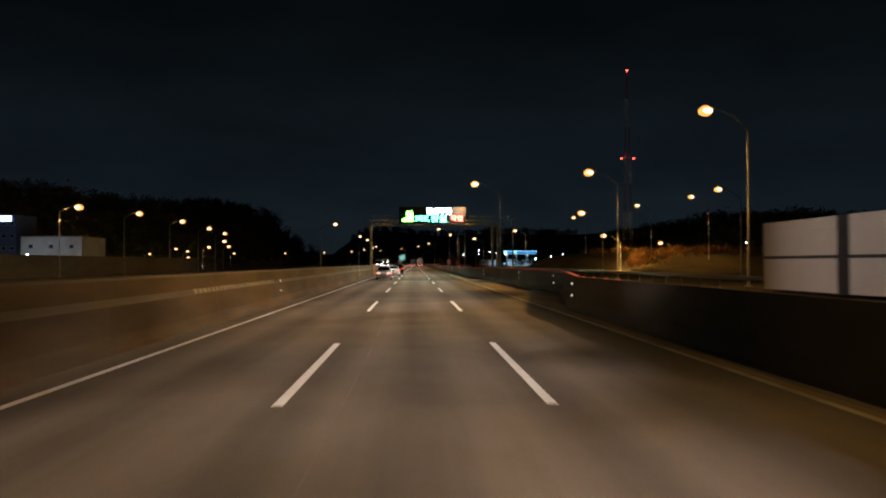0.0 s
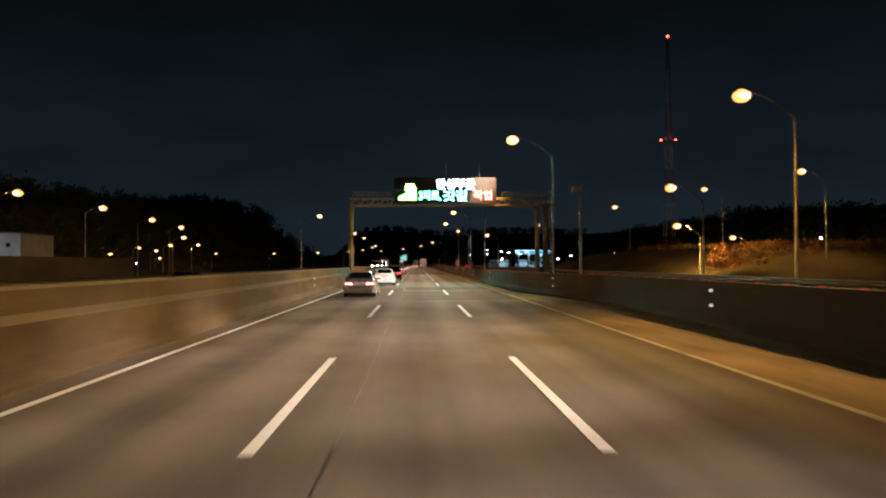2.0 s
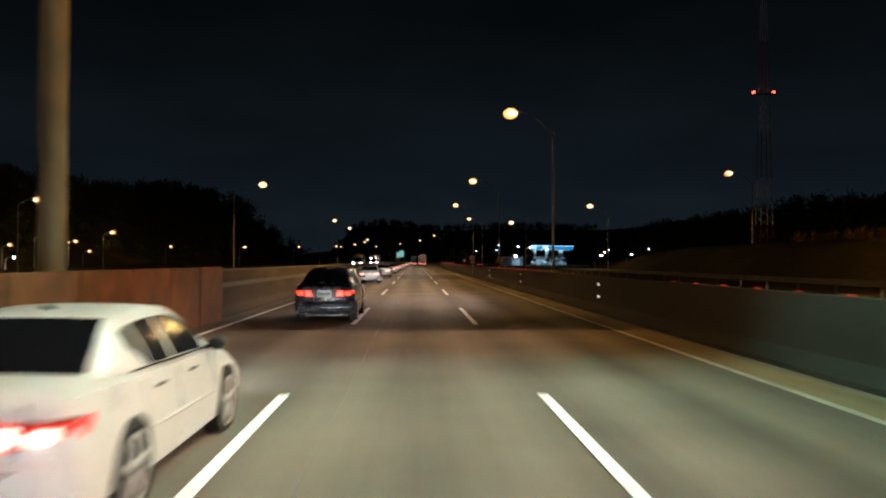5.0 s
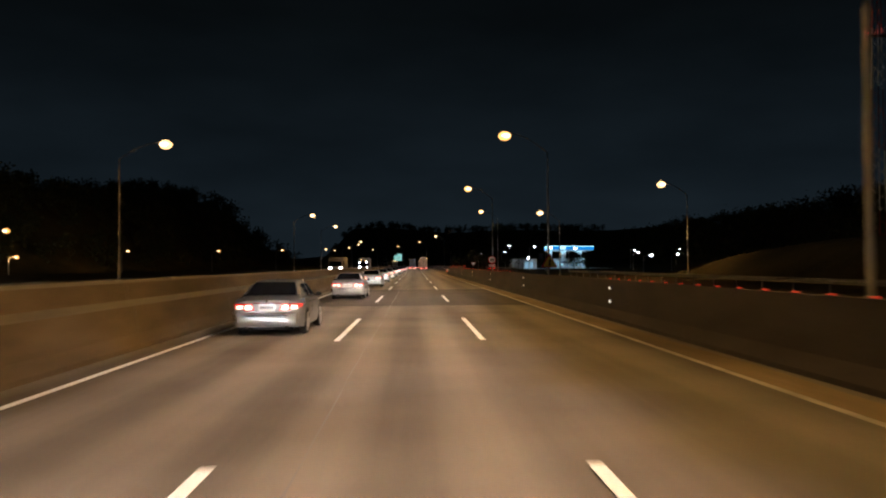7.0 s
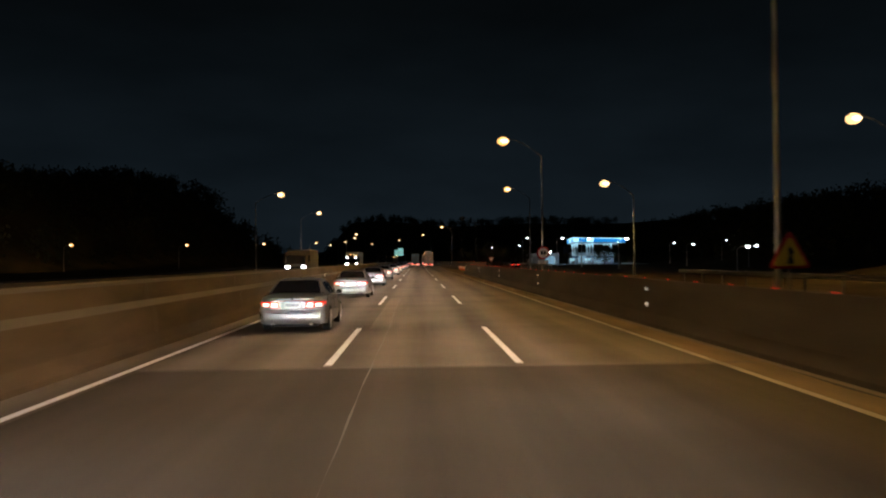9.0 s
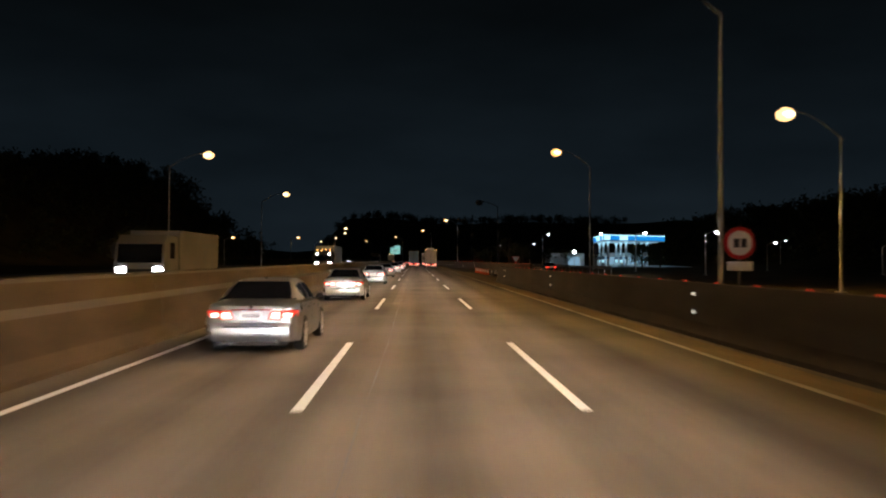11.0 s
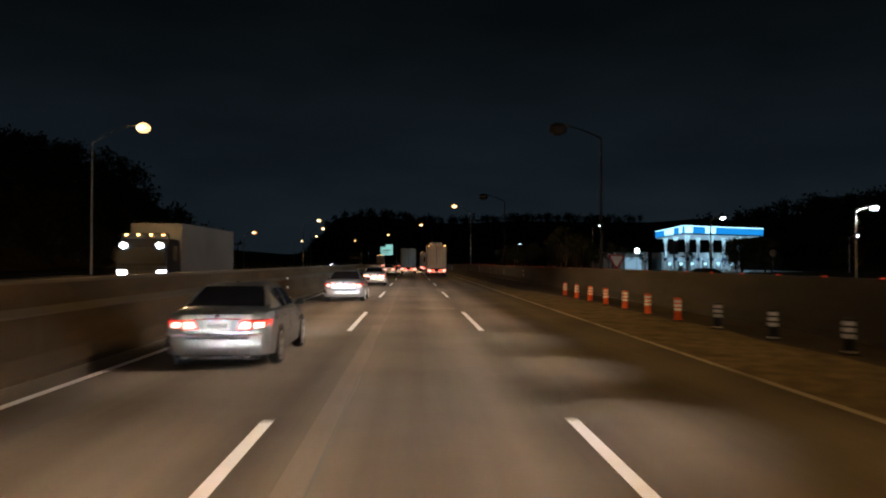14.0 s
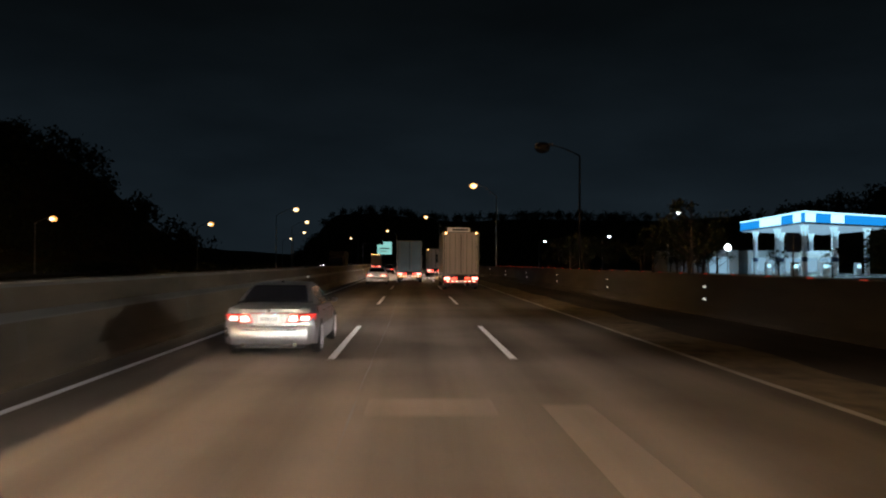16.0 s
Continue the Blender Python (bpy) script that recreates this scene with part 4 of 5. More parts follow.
# ---------------------------------------------------------------- vehicles
def wheel(parent, x, y, r, w, side, rim=M_RIM):
    """A tyre with a dished five-spoke rim; side is the outer side (-1 or 1)."""
    rings = []
    for a, k in ((-0.5, 0.80), (-0.5, 0.93), (-0.38, 1.0), (0.38, 1.0), (0.5, 0.93), (0.5, 0.80)):
        rings.append([(x + a * w * side, y + r * k * c, r + r * k * s) for c, s in ellipse(24, 1, 1)])
    ty = part("tyre", lofted(rings, cap=False), M_RUBBER, parent, smooth=True)
    bm = bmesh.new()
    tube(bm, [(x + 0.12 * w * side, y, r), (x + 0.20 * w * side, y, r)], r * 0.78, 24)
    for k in range(5):
        a = 2 * pi * k / 5 + 0.3
        tube(bm, [(x + 0.42 * w * side, y + 0.12 * r * cos(a), r + 0.12 * r * sin(a)), (x + 0.40 * w * side, y + 0.78 * r * cos(a), r + 0.78 * r * sin(a))], [0.11 * r, 0.08 * r], 6)
    tube(bm, [(x + 0.30 * w * side, y, r), (x + 0.46 * w * side, y, r)], 0.17 * r, 12)
    for k in range(24):
        a0, a1 = 2 * pi * k / 24, 2 * pi * (k + 1) / 24
        tube(bm, [(x + 0.45 * w * side, y + 0.79 * r * cos(a0), r + 0.79 * r * sin(a0)), (x + 0.45 * w * side, y + 0.79 * r * cos(a1), r + 0.79 * r * sin(a1))], 0.02, 4)
    part("rim", bm, rim, ty, smooth=True)


def smooth_rows(rows, k=3):
    """Rows of (station, values), drawn finer with smooth slopes."""
    rows = np.array(rows, float)
    y = rows[:, 0]
    slope = np.gradient(rows, y, axis=0)
    out = []
    for i in range(len(y) - 1):
        h = y[i + 1] - y[i]
        for j in range(k if i < len(y) - 2 else k + 1):
            u = j / k
            out.append((2 * u ** 3 - 3 * u * u + 1) * rows[i] + (u ** 3 - 2 * u * u + u) * h * slope[i] + (3 * u * u - 2 * u ** 3) * rows[i + 1] + (u ** 3 - u * u) * h * slope[i + 1])
            out[-1][0] = y[i] + u * h
    return np.array(out)


def sedan(name, label, m, paint, beams=True, tail=G_TAILHOT, tall=1.0, hot=True):
    """A four-door saloon, its tail at y = 0 and its nose at y = 4.85."""
    car = thing(name, label, "car", m=m)
    S = [  # y, half widths at sill, waist, shoulder, deck edge; heights of sill, waist, shoulder, deck
        (0.00, 0.70, 0.80, 0.74, 0.55, 0.36, 0.58, 0.90, 0.93), (0.05, 0.82, 0.88, 0.80, 0.62, 0.30, 0.60, 0.95, 1.00),
        (0.22, 0.88, 0.915, 0.84, 0.66, 0.27, 0.62, 0.98, 1.05), (0.60, 0.90, 0.925, 0.87, 0.70, 0.24, 0.63, 0.98, 1.07),
        (1.20, 0.90, 0.93, 0.885, 0.74, 0.22, 0.62, 0.97, 1.05), (2.40, 0.90, 0.93, 0.885, 0.74, 0.21, 0.60, 0.95, 1.02),
        (3.50, 0.90, 0.93, 0.87, 0.70, 0.22, 0.59, 0.91, 0.98), (4.20, 0.88, 0.915, 0.83, 0.62, 0.24, 0.57, 0.80, 0.90),
        (4.62, 0.80, 0.86, 0.74, 0.50, 0.27, 0.54, 0.70, 0.77), (4.85, 0.58, 0.68, 0.56, 0.36, 0.32, 0.50, 0.62, 0.65)]
    rings = []
    for y, a, b, c, d, z0, z1, z2, z3 in smooth_rows(S):
        half = [(a, z0), (b, (z0 + z1) / 2), (b, z1), ((b + c) / 2, (z1 + z2) / 2 + 0.03), (c, z2), (d, z3 - 0.01), (d * 0.5, z3)]
        rings.append([(x, y, z * tall) for x, z in half] + [(-x, y, z * tall) for x, z in half[::-1]])
    body = part("body", lofted(rings), paint, car, smooth=True)
    C = [(0.62, 0.80, 1.03, 0.80, 1.035), (0.95, 0.82, 1.02, 0.735, 1.22), (1.36, 0.84, 1.01, 0.63, 1.405), (1.75, 0.85, 1.0, 0.60, 1.445), (2.50, 0.85, 0.99, 0.60, 1.45), (2.85, 0.85, 0.985, 0.62, 1.395), (3.35, 0.83, 0.97, 0.74, 1.10), (3.62, 0.80, 0.95, 0.78, 0.96)]
    G = smooth_rows(C, 4)

    def at_row(y):
        return [float(np.interp(y, G[:, 0], G[:, q])) for q in range(1, 5)]

    def flank(y, q, sx, off):
        """A point of the cabin's side, q up from the waist to the roof."""
        a, z0, b, z1 = at_row(y)
        top = z1 - 0.035 * min(1.0, (z1 - z0) / 0.1)
        return (sx * (a + (b - a) * q + 0.07 * q * (1 - q) * min(1.0, (z1 - z0) / 0.3) + off), y, (z0 + (top - z0) * q) * tall)

    rings = []
    for y, a, z0, b, z1 in G:
        side = [flank(y, q, 1, 0.0) for q in (0.0, 0.25, 0.5, 0.75, 1.0)] + [(b - 0.05, y, (z1 - 0.004) * tall), (b * 0.5, y, (z1 + 0.010) * tall), (0.0, y, (z1 + 0.014) * tall)]
        rings.append(side + [(-p[0], p[1], p[2]) for p in side[-2::-1]])
    cabin = part("cabin", lofted(rings), paint, car, smooth=True)
    for y0, y1, name_ in ((0.66, 1.33, "rear_screen"), (2.90, 3.56, "windscreen")):
        rows = []
        for y in np.linspace(y0, y1, 9):
            a, z0, b, z1 = at_row(y)
            back = -0.012 if y < 2 else 0.012
            w = b * 0.90 - 0.02
            rows.append([(k * w, y + back, (z1 + 0.012 + 0.006 * (1 - k * k)) * tall) for k in (1, 0.5, 0, -0.5, -1)] + [(k * w, y, (z1 - 0.03) * tall) for k in (-1, 0, 1)])
        part(name_, lofted(rows), M_GLASS, cabin, "dark tinted glass", smooth=True)
    part("brake_light", boxed(-0.14, 0.14, 1.24, 1.28, 1.372 * tall, 1.384 * tall), M_TAILRED, cabin)
    for sx in (-1, 1):
        for y0, y1 in ((1.28, 1.52), (1.58, 2.09), (2.18, 3.10)):
            rows = []
            for y in np.linspace(y0, y1, 7):
                lo = 0.05
                hi = 0.86 if y < 2.75 else 0.86 - 0.10 * (y - 2.75) / 0.35
                if y0 < 1.3:
                    lo = 0.05 + 0.45 * (1.52 - y) / 0.24
                rows.append([flank(y, lo + (hi - lo) * q, sx, 0.007) for q in (0, 0.33, 0.67, 1)] + [flank(y, lo + (hi - lo) * q, sx, -0.012) for q in (1, 0)])
            part("side_window", lofted(rows), M_GLASS, cabin, "dark tinted glass", smooth=True)
        part("window_trim", tubed([(sx * 0.862, 1.1, 1.02 * tall), (sx * 0.872, 2.2, 1.0 * tall), (sx * 0.85, 3.3, 0.975 * tall)], 0.014, 6), M_CHROME, body)
        part("side_moulding", tubed([(sx * 0.928, 1.45, 0.55 * tall), (sx * 0.935, 3.4, 0.53 * tall)], 0.018, 6), paint, body)
        for y in (1.28, 2.14, 3.32):
            part("door_gap", tubed([(sx * 0.915, y, 0.32), (sx * 0.932, y, 0.6 * tall), (sx * 0.893, y, 0.93 * tall)], 0.006, 4), M_BLACK, body)
        for y in (1.50, 2.42):
            part("door_handle", boxed(sx * 0.915 - 0.02, sx * 0.915 + 0.02, y, y + 0.2, 0.84 * tall, 0.87 * tall, bevel=0.008), M_CHROME, body)
        mir = part("mirror", lofted([[(sx * (0.98 + 0.10 * c), 3.12 + dy, (1.02 + 0.07 * s) * tall) for c, s in ellipse(10, k, k)] for dy, k in ((0, 0.7), (0.03, 1.0), (0.12, 0.9), (0.17, 0.4))]), M_BLACK, car, smooth=True)
        part("mirror_arm", tubed([(sx * 0.86, 3.16, 0.98 * tall), (sx * 0.95, 3.16, 1.0 * tall)], 0.022, 6), M_BLACK, mir)
        for y in (0.98, 3.85):
            part("wheel_arch", tubed([(sx * 0.80, y, 0.33), (sx * 0.934, y, 0.33)], 0.385, 24), M_BLACK, body)
            wheel(car, sx * 0.835, y, 0.325, 0.215, sx)
        z0, z1 = 0.70 * tall, 0.86 * tall
        lamp = [[(sx * x, y, z) for y, z in ((-0.015 + w, z0 + 0.02), (-0.045 + w, z0 + 0.05), (-0.05 + w, z1 - 0.03), (-0.02 + w, z1), (0.12 + w, z1), (0.12 + w, z0 + 0.02))] for x, w in ((0.615, 0.0), (0.76, 0.025), (0.845, 0.09), (0.895, 0.20))]
        outer = part("tail_lamp", lofted(lamp), G_TAILLENS, body, "lit red tail lamp", smooth=True)
        core = [[(sx * x, y + w, z) for y, z in ((-0.056, z0 + 0.035), (-0.060, z1 - 0.045), (0.0, z1 - 0.045), (0.0, z0 + 0.035))] for x, w in ((0.64, 0.0), (0.74, 0.016), (0.80, 0.055))]
        part("lamp_core", lofted(core), tail if tail is G_TAIL else G_TAILCORE, outer, "glowing lamp cluster")
        part("lamp_rim", tubed([(sx * 0.612, -0.05, z1), (sx * 0.76, -0.03, z1 + 0.005), (sx * 0.89, 0.11, z1 + 0.01)], 0.012, 6), M_TAILRED, outer, "dark red lens rim")
        inner = part("tail_lamp", plate([(sx * 0.335, z0 - 0.01), (sx * 0.585, z0 - 0.01), (sx * 0.585, z1), (sx * 0.40, z1)], -0.055, -0.03), G_TAILLENS, body, "lit red tail lamp")
        part("lamp_core", plate([(sx * 0.385, z0 + 0.015), (sx * 0.565, z0 + 0.015), (sx * 0.565, z1 - 0.035), (sx * 0.43, z1 - 0.035)], -0.066, -0.054), G_TAILCORE if hot and tail is not G_TAIL else G_TAIL, inner, "glowing lamp cluster")
        part("lamp_divider", boxed(sx * 0.60 - 0.014, sx * 0.60 + 0.014, -0.06, 0.06, z0 - 0.01, z1 + 0.01), M_TAILRED, inner)
        part("exhaust", tubed([(sx * 0.52, -0.05, 0.25), (sx * 0.52, 0.3, 0.27)], 0.045, 12), M_CHROME, car)
        head = [[(sx * x, y, z) for y, z in ((y0, 0.58), (y0 + 0.02, 0.66), (y0 - 0.06, 0.71), (y0 - 0.2, 0.70), (y0 - 0.2, 0.58))] for x, y0 in ((0.44, 4.80), (0.62, 4.75), (0.78, 4.62))]
        part("headlamp", lofted(head), G_HEAD, body, "lit headlamp")
    prof = [(0.10, 0.235), (0.0, 0.25), (-0.055, 0.31), (-0.075, 0.40), (-0.07, 0.50), (-0.045, 0.585), (0.0, 0.615), (0.10, 0.62)]
    cols = []
    for k in range(13):
        x = -0.925 + 1.85 * k / 12
        back = 0.02 - 0.055 * (1 - abs(x / 0.925) ** 2.6) + 0.30 * max(0.0, abs(x) - 0.80) / 0.125
        cols.append([(x, y + back, z) for y, z in prof])
    part("rear_bumper", lofted(cols), paint, car, smooth=True)
    part("bumper_strip", tubed([(-0.86, 0.07, 0.545), (-0.5, -0.085, 0.545), (0.5, -0.085, 0.545), (0.86, 0.07, 0.545)], 0.012, 6), M_CHROME, car)
    part("bumper_skirt", boxed(-0.70, 0.70, -0.02, 0.2, 0.17, 0.245, bevel=0.02), M_BLACK, car)
    lid = part("boot_lid", lofted([[(x, y, z) for y, z in ((0.0, 0.63 * tall), (-0.035, 0.64 * tall), (-0.045, 0.80 * tall), (-0.02, 0.955 * tall), (0.04, 1.0 * tall), (0.1, 1.0 * tall))] for x in (-0.60, -0.3, 0.3, 0.60)]), paint, body, smooth=True)
    part("lid_gap", tubed([(-0.605, -0.03, 0.65 * tall), (-0.605, 0.0, 0.97 * tall)], 0.006, 4), M_BLACK, lid)
    part("lid_gap", tubed([(0.605, -0.03, 0.65 * tall), (0.605, 0.0, 0.97 * tall)], 0.006, 4), M_BLACK, lid)
    part("trim_bar", boxed(-0.40, 0.40, -0.065, -0.03, 0.865 * tall, 0.892 * tall, bevel=0.008), M_TAILRED, lid, "dark red trim bar")
    part("emblem", tubed([(0, -0.05, 0.935 * tall), (0, -0.02, 0.935 * tall)], 0.035, 12), M_CHROME, lid)
    num = part("number_plate", boxed(-0.22, 0.22, -0.062, -0.035, 0.675 * tall, 0.85 * tall, bevel=0.004), M_PLATE, lid, "white number plate")
    for k in range(6):
        part("mark_bar", boxed(-0.17 + 0.06 * k, -0.13 + 0.06 * k, -0.066, -0.06, 0.725 * tall, 0.80 * tall), M_PLATEINK, num)
    part("antenna", lofted([[(0.025 * c, 1.55 + y, (1.455 + z + 0.02 * s) * tall) for c, s in ellipse(8, 1, 1)] for y, z in ((0, 0.03), (0.12, 0.01))]), M_BLACK, car)
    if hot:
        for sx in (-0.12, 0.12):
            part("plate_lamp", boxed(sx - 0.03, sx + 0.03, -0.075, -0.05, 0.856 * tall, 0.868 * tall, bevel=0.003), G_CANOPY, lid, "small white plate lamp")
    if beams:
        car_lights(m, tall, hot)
    return car


def car_lights(m, tall=1.0, hot=True):
    """A fill added on the tail in place of headlamps behind it, and the two headlamp beams of a saloon at m."""
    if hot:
        spot("tail_fill", m @ Vector((0, -0.16, 0.875 * tall)), m @ Vector((0, -0.02, 0.45)), 0.12, (0.86, 0.93, 1.0), 165, 0.6, 0.05)
    for sx in (-0.62, 0.62):
        spot("headlamp_beam", m @ Vector((sx, 4.95, 0.66)), m @ Vector((sx * 1.6, 30.0, -0.2)), 550, (0.94, 0.96, 1.0), 60, 0.9, 0.06)
        # Narrow beam added to brighten the tail of the car ahead.
        spot("headlamp_beam", m @ Vector((sx, 4.96, 0.66)), m @ Vector((sx * 1.2, 34.0, 0.10)), 6000, (0.86, 0.93, 1.0), 7, 1.0, 0.06)


def box_truck(name, label, m, W, H, L, paint, door, bumper, markers=0, ribs=6, board=False, beams=False, floor=1.05, head_z=0.86, roof_lamps=False):
    """A box lorry, its rear doors at y = 0 and its cab at y = L to L + 1.9."""
    tr = thing(name, label, "truck", m=m)
    w = W / 2
    bx = part("cargo_box", boxed(-w, w, 0.06, L, floor, H, bevel=0.02), paint, tr)
    fr = 0.07
    for a in ((-w, -w + fr, floor, H), (w - fr, w, floor, H), (-w + fr, w - fr, H - fr, H), (-w + fr, w - fr, floor, floor + fr)):
        part("door_frame", boxed(a[0], a[1], -0.02, 0.065, a[2], a[3], bevel=0.008), M_STEEL, bx)
    for sx in (-1, 1):
        lo, hi = (0.012, w - fr - 0.01) if sx > 0 else (-w + fr + 0.01, -0.012)
        dr = part("rear_door", boxed(lo, hi, 0.0, 0.058, floor + fr + 0.01, H - fr - 0.01, bevel=0.006), door, tr)
        for k in range(ribs // 2):
            x = lo + (hi - lo) * (k + 0.5) / (ribs // 2)
            part("door_rib", boxed(x - 0.035, x + 0.035, -0.022, 0.002, floor + 0.16, H - 0.16, bevel=0.008), door, dr)
        for k in range(ribs // 2 + 1):
            x = lo + 0.01 + (hi - lo - 0.02) * k / (ribs // 2)
            part("door_seam", boxed(x - 0.012, x + 0.012, -0.006, 0.001, floor + 0.12, H - 0.12), M_BLACK, dr)
        for k in (0.12, 0.88) if ribs > 4 else (0.15,):
            x = lo + (hi - lo) * k
            part("lock_rod", tubed([(x, -0.035, floor + 0.1), (x, -0.035, H - 0.1)], 0.016, 6), M_STEEL, dr)
        for k in range(4):
            z = floor + 0.3 + (H - floor - 0.6) * k / 3
            part("hinge", boxed(sx * (w - 0.13) - 0.06, sx * (w - 0.13) + 0.06, -0.03, 0.0, z - 0.04, z + 0.04, bevel=0.006), M_STEEL, dr)
        part("tail_lamp", boxed(min(sx * (w - 0.5), sx * (w - 0.08)), max(sx * (w - 0.5), sx * (w - 0.08)), -0.06, 0.0, floor - 0.34, floor - 0.16, bevel=0.015), G_TAILHOT, tr, "lit red lamp cluster")
        part("tail_lamp", boxed(min(sx * 0.28, sx * 0.62), max(sx * 0.28, sx * 0.62), -0.055, 0.0, floor - 0.32, floor - 0.18, bevel=0.015), G_TAIL, tr, "lit red lamp cluster")
        part("mud_flap", boxed(min(sx * (w - 0.55), sx * (w - 0.05)), max(sx * (w - 0.55), sx * (w - 0.05)), 0.42, 0.45, 0.22, floor - 0.25), M_BLACK, tr)
        for y in (1.3, 2.35, L + 0.7):
            wheel(tr, sx * (w - 0.17), y, 0.48, 0.30, sx, M_STEEL)
        part("side_rail", boxed(min(sx * (w - 0.06), sx * (w - 0.01)), max(sx * (w - 0.06), sx * (w - 0.01)), 2.9, L - 0.4, 0.45, 0.75, bevel=0.01), M_STEEL, tr)
        part("mirror", boxed(min(sx * (w + 0.05), sx * (w + 0.25)), max(sx * (w + 0.05), sx * (w + 0.25)), L + 1.55, L + 1.65, 1.9, 2.6, bevel=0.03), M_BLACK, tr)
        part("headlamp", boxed(min(sx * (w - 0.55), sx * (w - 0.15)), max(sx * (w - 0.55), sx * (w - 0.15)), L + 2.02, L + 2.09, head_z - 0.12, head_z + 0.12, bevel=0.03), G_HEAD, tr, "lit headlamp")
    for k in range(7):
        x = -w + 0.35 + (W - 0.7) * k / 6
        part("lamp_strip", boxed(x - 0.09, x + 0.09, -0.075, -0.05, 0.50 + 0.07, 0.50 + 0.13, bevel=0.01), G_LAMPROW, tr, "small lit rear lamp")
    part("underrun_bar", boxed(-w + 0.05, w - 0.05, -0.05, 0.08, 0.48, floor - 0.38, bevel=0.02), bumper, tr)
    part("chassis", boxed(-0.45, 0.45, 0.08, L + 1.6, 0.62, floor - 0.02, bevel=0.02), M_CHASSIS, tr)
    pl = part("number_plate", boxed(-0.26, 0.26, -0.075, -0.05, 0.50, 0.64, bevel=0.004), M_PLATE, tr, "pale number plate")
    part("mark_bar", boxed(-0.19, 0.19, -0.08, -0.074, 0.545, 0.595), M_INK, pl)
    cab = part("cab", lofted([[(k * x, y, z) for k, x, z in ((1, w - 0.03, 0.55), (1, w - 0.03, 1.6), (1, w - 0.10, t), (-1, w - 0.10, t), (-1, w - 0.03, 1.6), (-1, w - 0.03, 0.55))] for y, t in ((L + 0.12, 2.9), (L + 1.5, 2.95), (L + 1.9, 2.6), (L + 2.05, 1.55))]), door if roof_lamps else paint, tr, smooth=True)
    part("windscreen", boxed(-w + 0.18, w - 0.18, 0.0, 0.03, -0.42, 0.42, bevel=0.01, m=Matrix.Translation((0, L + 2.0, 2.12)) @ Matrix.Rotation(radians(8), 4, "X")), M_GLASS, cab)
    part("grille", boxed(-w + 0.6, w - 0.6, L + 2.02, L + 2.06, 0.7, 1.45, bevel=0.02), M_BLACK, cab)
    part("front_bumper", boxed(-w + 0.02, w - 0.02, L + 1.75, L + 2.1, 0.35, 0.7, bevel=0.05), M_STEEL, cab)
    if roof_lamps:
        visor = part("roof_visor", boxed(-w + 0.15, w - 0.15, L + 1.45, L + 1.62, 2.93, 3.2, bevel=0.03), M_BLACK, cab, "dark roof visor")
        for sx in (-0.85, -0.3, 0.3, 0.85):
            part("marker_lamp", tubed([(sx, L + 1.6, 3.12), (sx, L + 1.66, 3.12)], [0.05, 0.06], 10), G_AMBER, visor, "small amber roof lamp")
        for sx in (-0.82, 0.82):
            part("driving_lamp", tubed([(sx, L + 1.62, 2.62), (sx, L + 2.0, 2.62), (sx, L + 2.1, 2.62)], [0.06, 0.13, 0.15], 14), G_WHITE, cab, "bright white driving lamp")
    for k in range(markers):
        x = -w + 0.2 + (W - 0.4) * k / max(1, markers - 1)
        part("marker_lamp", boxed(x - 0.07, x + 0.07, -0.07, -0.02, H - 0.14, H - 0.05, bevel=0.015), G_AMBER, bx, "amber marker lamp")
    if board:
        bd = part("roof_board", boxed(-w + 0.3, w - 0.6, 0.2, 0.3, H - 0.01, H + 0.32, bevel=0.02), M_SIGNWHITE, tr, "pale roof board")
        part("mark_bar", boxed(-0.6, 0.5, 0.19, 0.2, H + 0.10, H + 0.22), M_INK, bd)
    if beams:
        for sx in (-0.9, 0.9):
            spot("headlamp_beam", m @ Vector((sx, L + 2.2, head_z)), m @ Vector((sx * 1.5, L + 30, -0.2)), 500, (0.9, 0.94, 1.0), 60, 0.9, 0.08)
    return tr


TR = pose(0, 0, 0, 0, 0, 180)


def degrees_at(y):
    """The heading of the motorway at y."""
    return math.degrees(math.atan(max(0.0, y - 430.0) / 1150.0))


sedan("hatchback", "dark car with lit red tail lamps near the median", pose(-2.75, 121.0, 0), M_DARKCAR, beams=False, tail=G_TAIL, tall=1.12)
sedan("sedan", "pale white saloon car with lit tail lamps beside the median barrier", pose(-3.0, 102.0, 0), M_WHITECAR)
silver = sedan("sedan", "silver four-door saloon car with lit tail lamps in the inner lane", pose(-3.1, 360.5, 0), M_SILVER)
tagged(silver, group="silver saloons in the inner lane")
for x, y in ((-3.4, 77.2), (-3.83, 137.6), (-3.8, 161.7), (-3.6, 184.3), (-3.56, 207.0), (-3.6, 226.5), (-3.6, 246.0), (-3.6, 266.0), (-3.5, 289.7), (-3.5, 312.6), (-3.3, 335.6)):
    copy_thing(silver, pose(x, y, 0))
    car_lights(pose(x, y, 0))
sedan("sedan", "pale saloon car with lit tail lamps beside the trucks", pose(-3.4, 412.0, 0), M_WHITECAR, beams=False)
box_truck("box_truck", "dusty pale box truck with ribbed doors and a pale roof board", pose(3.1, 399.0, 0), 2.5, 4.05, 8.5, M_TRUCKBEIGE, M_TRUCKBEIGE, M_SIGNRED, 2, 6, True)
box_truck("box_truck", "blue-green box truck with a yellow underrun bar", pose(-0.6, 418.5, 0), 2.35, 3.95, 7.5, M_TRUCKGREEN, M_TRUCKGREEN, M_TRUCKYELLOW, 0, 2)
box_truck("box_truck", "tall white box truck with five amber marker lamps", pose(-4.1 + bend(548), 548.0, 0), 2.5, 4.0, 8.5, M_TRUCKWHITE, M_TRUCKWHITE, M_SIGNWHITE, 5, 4)
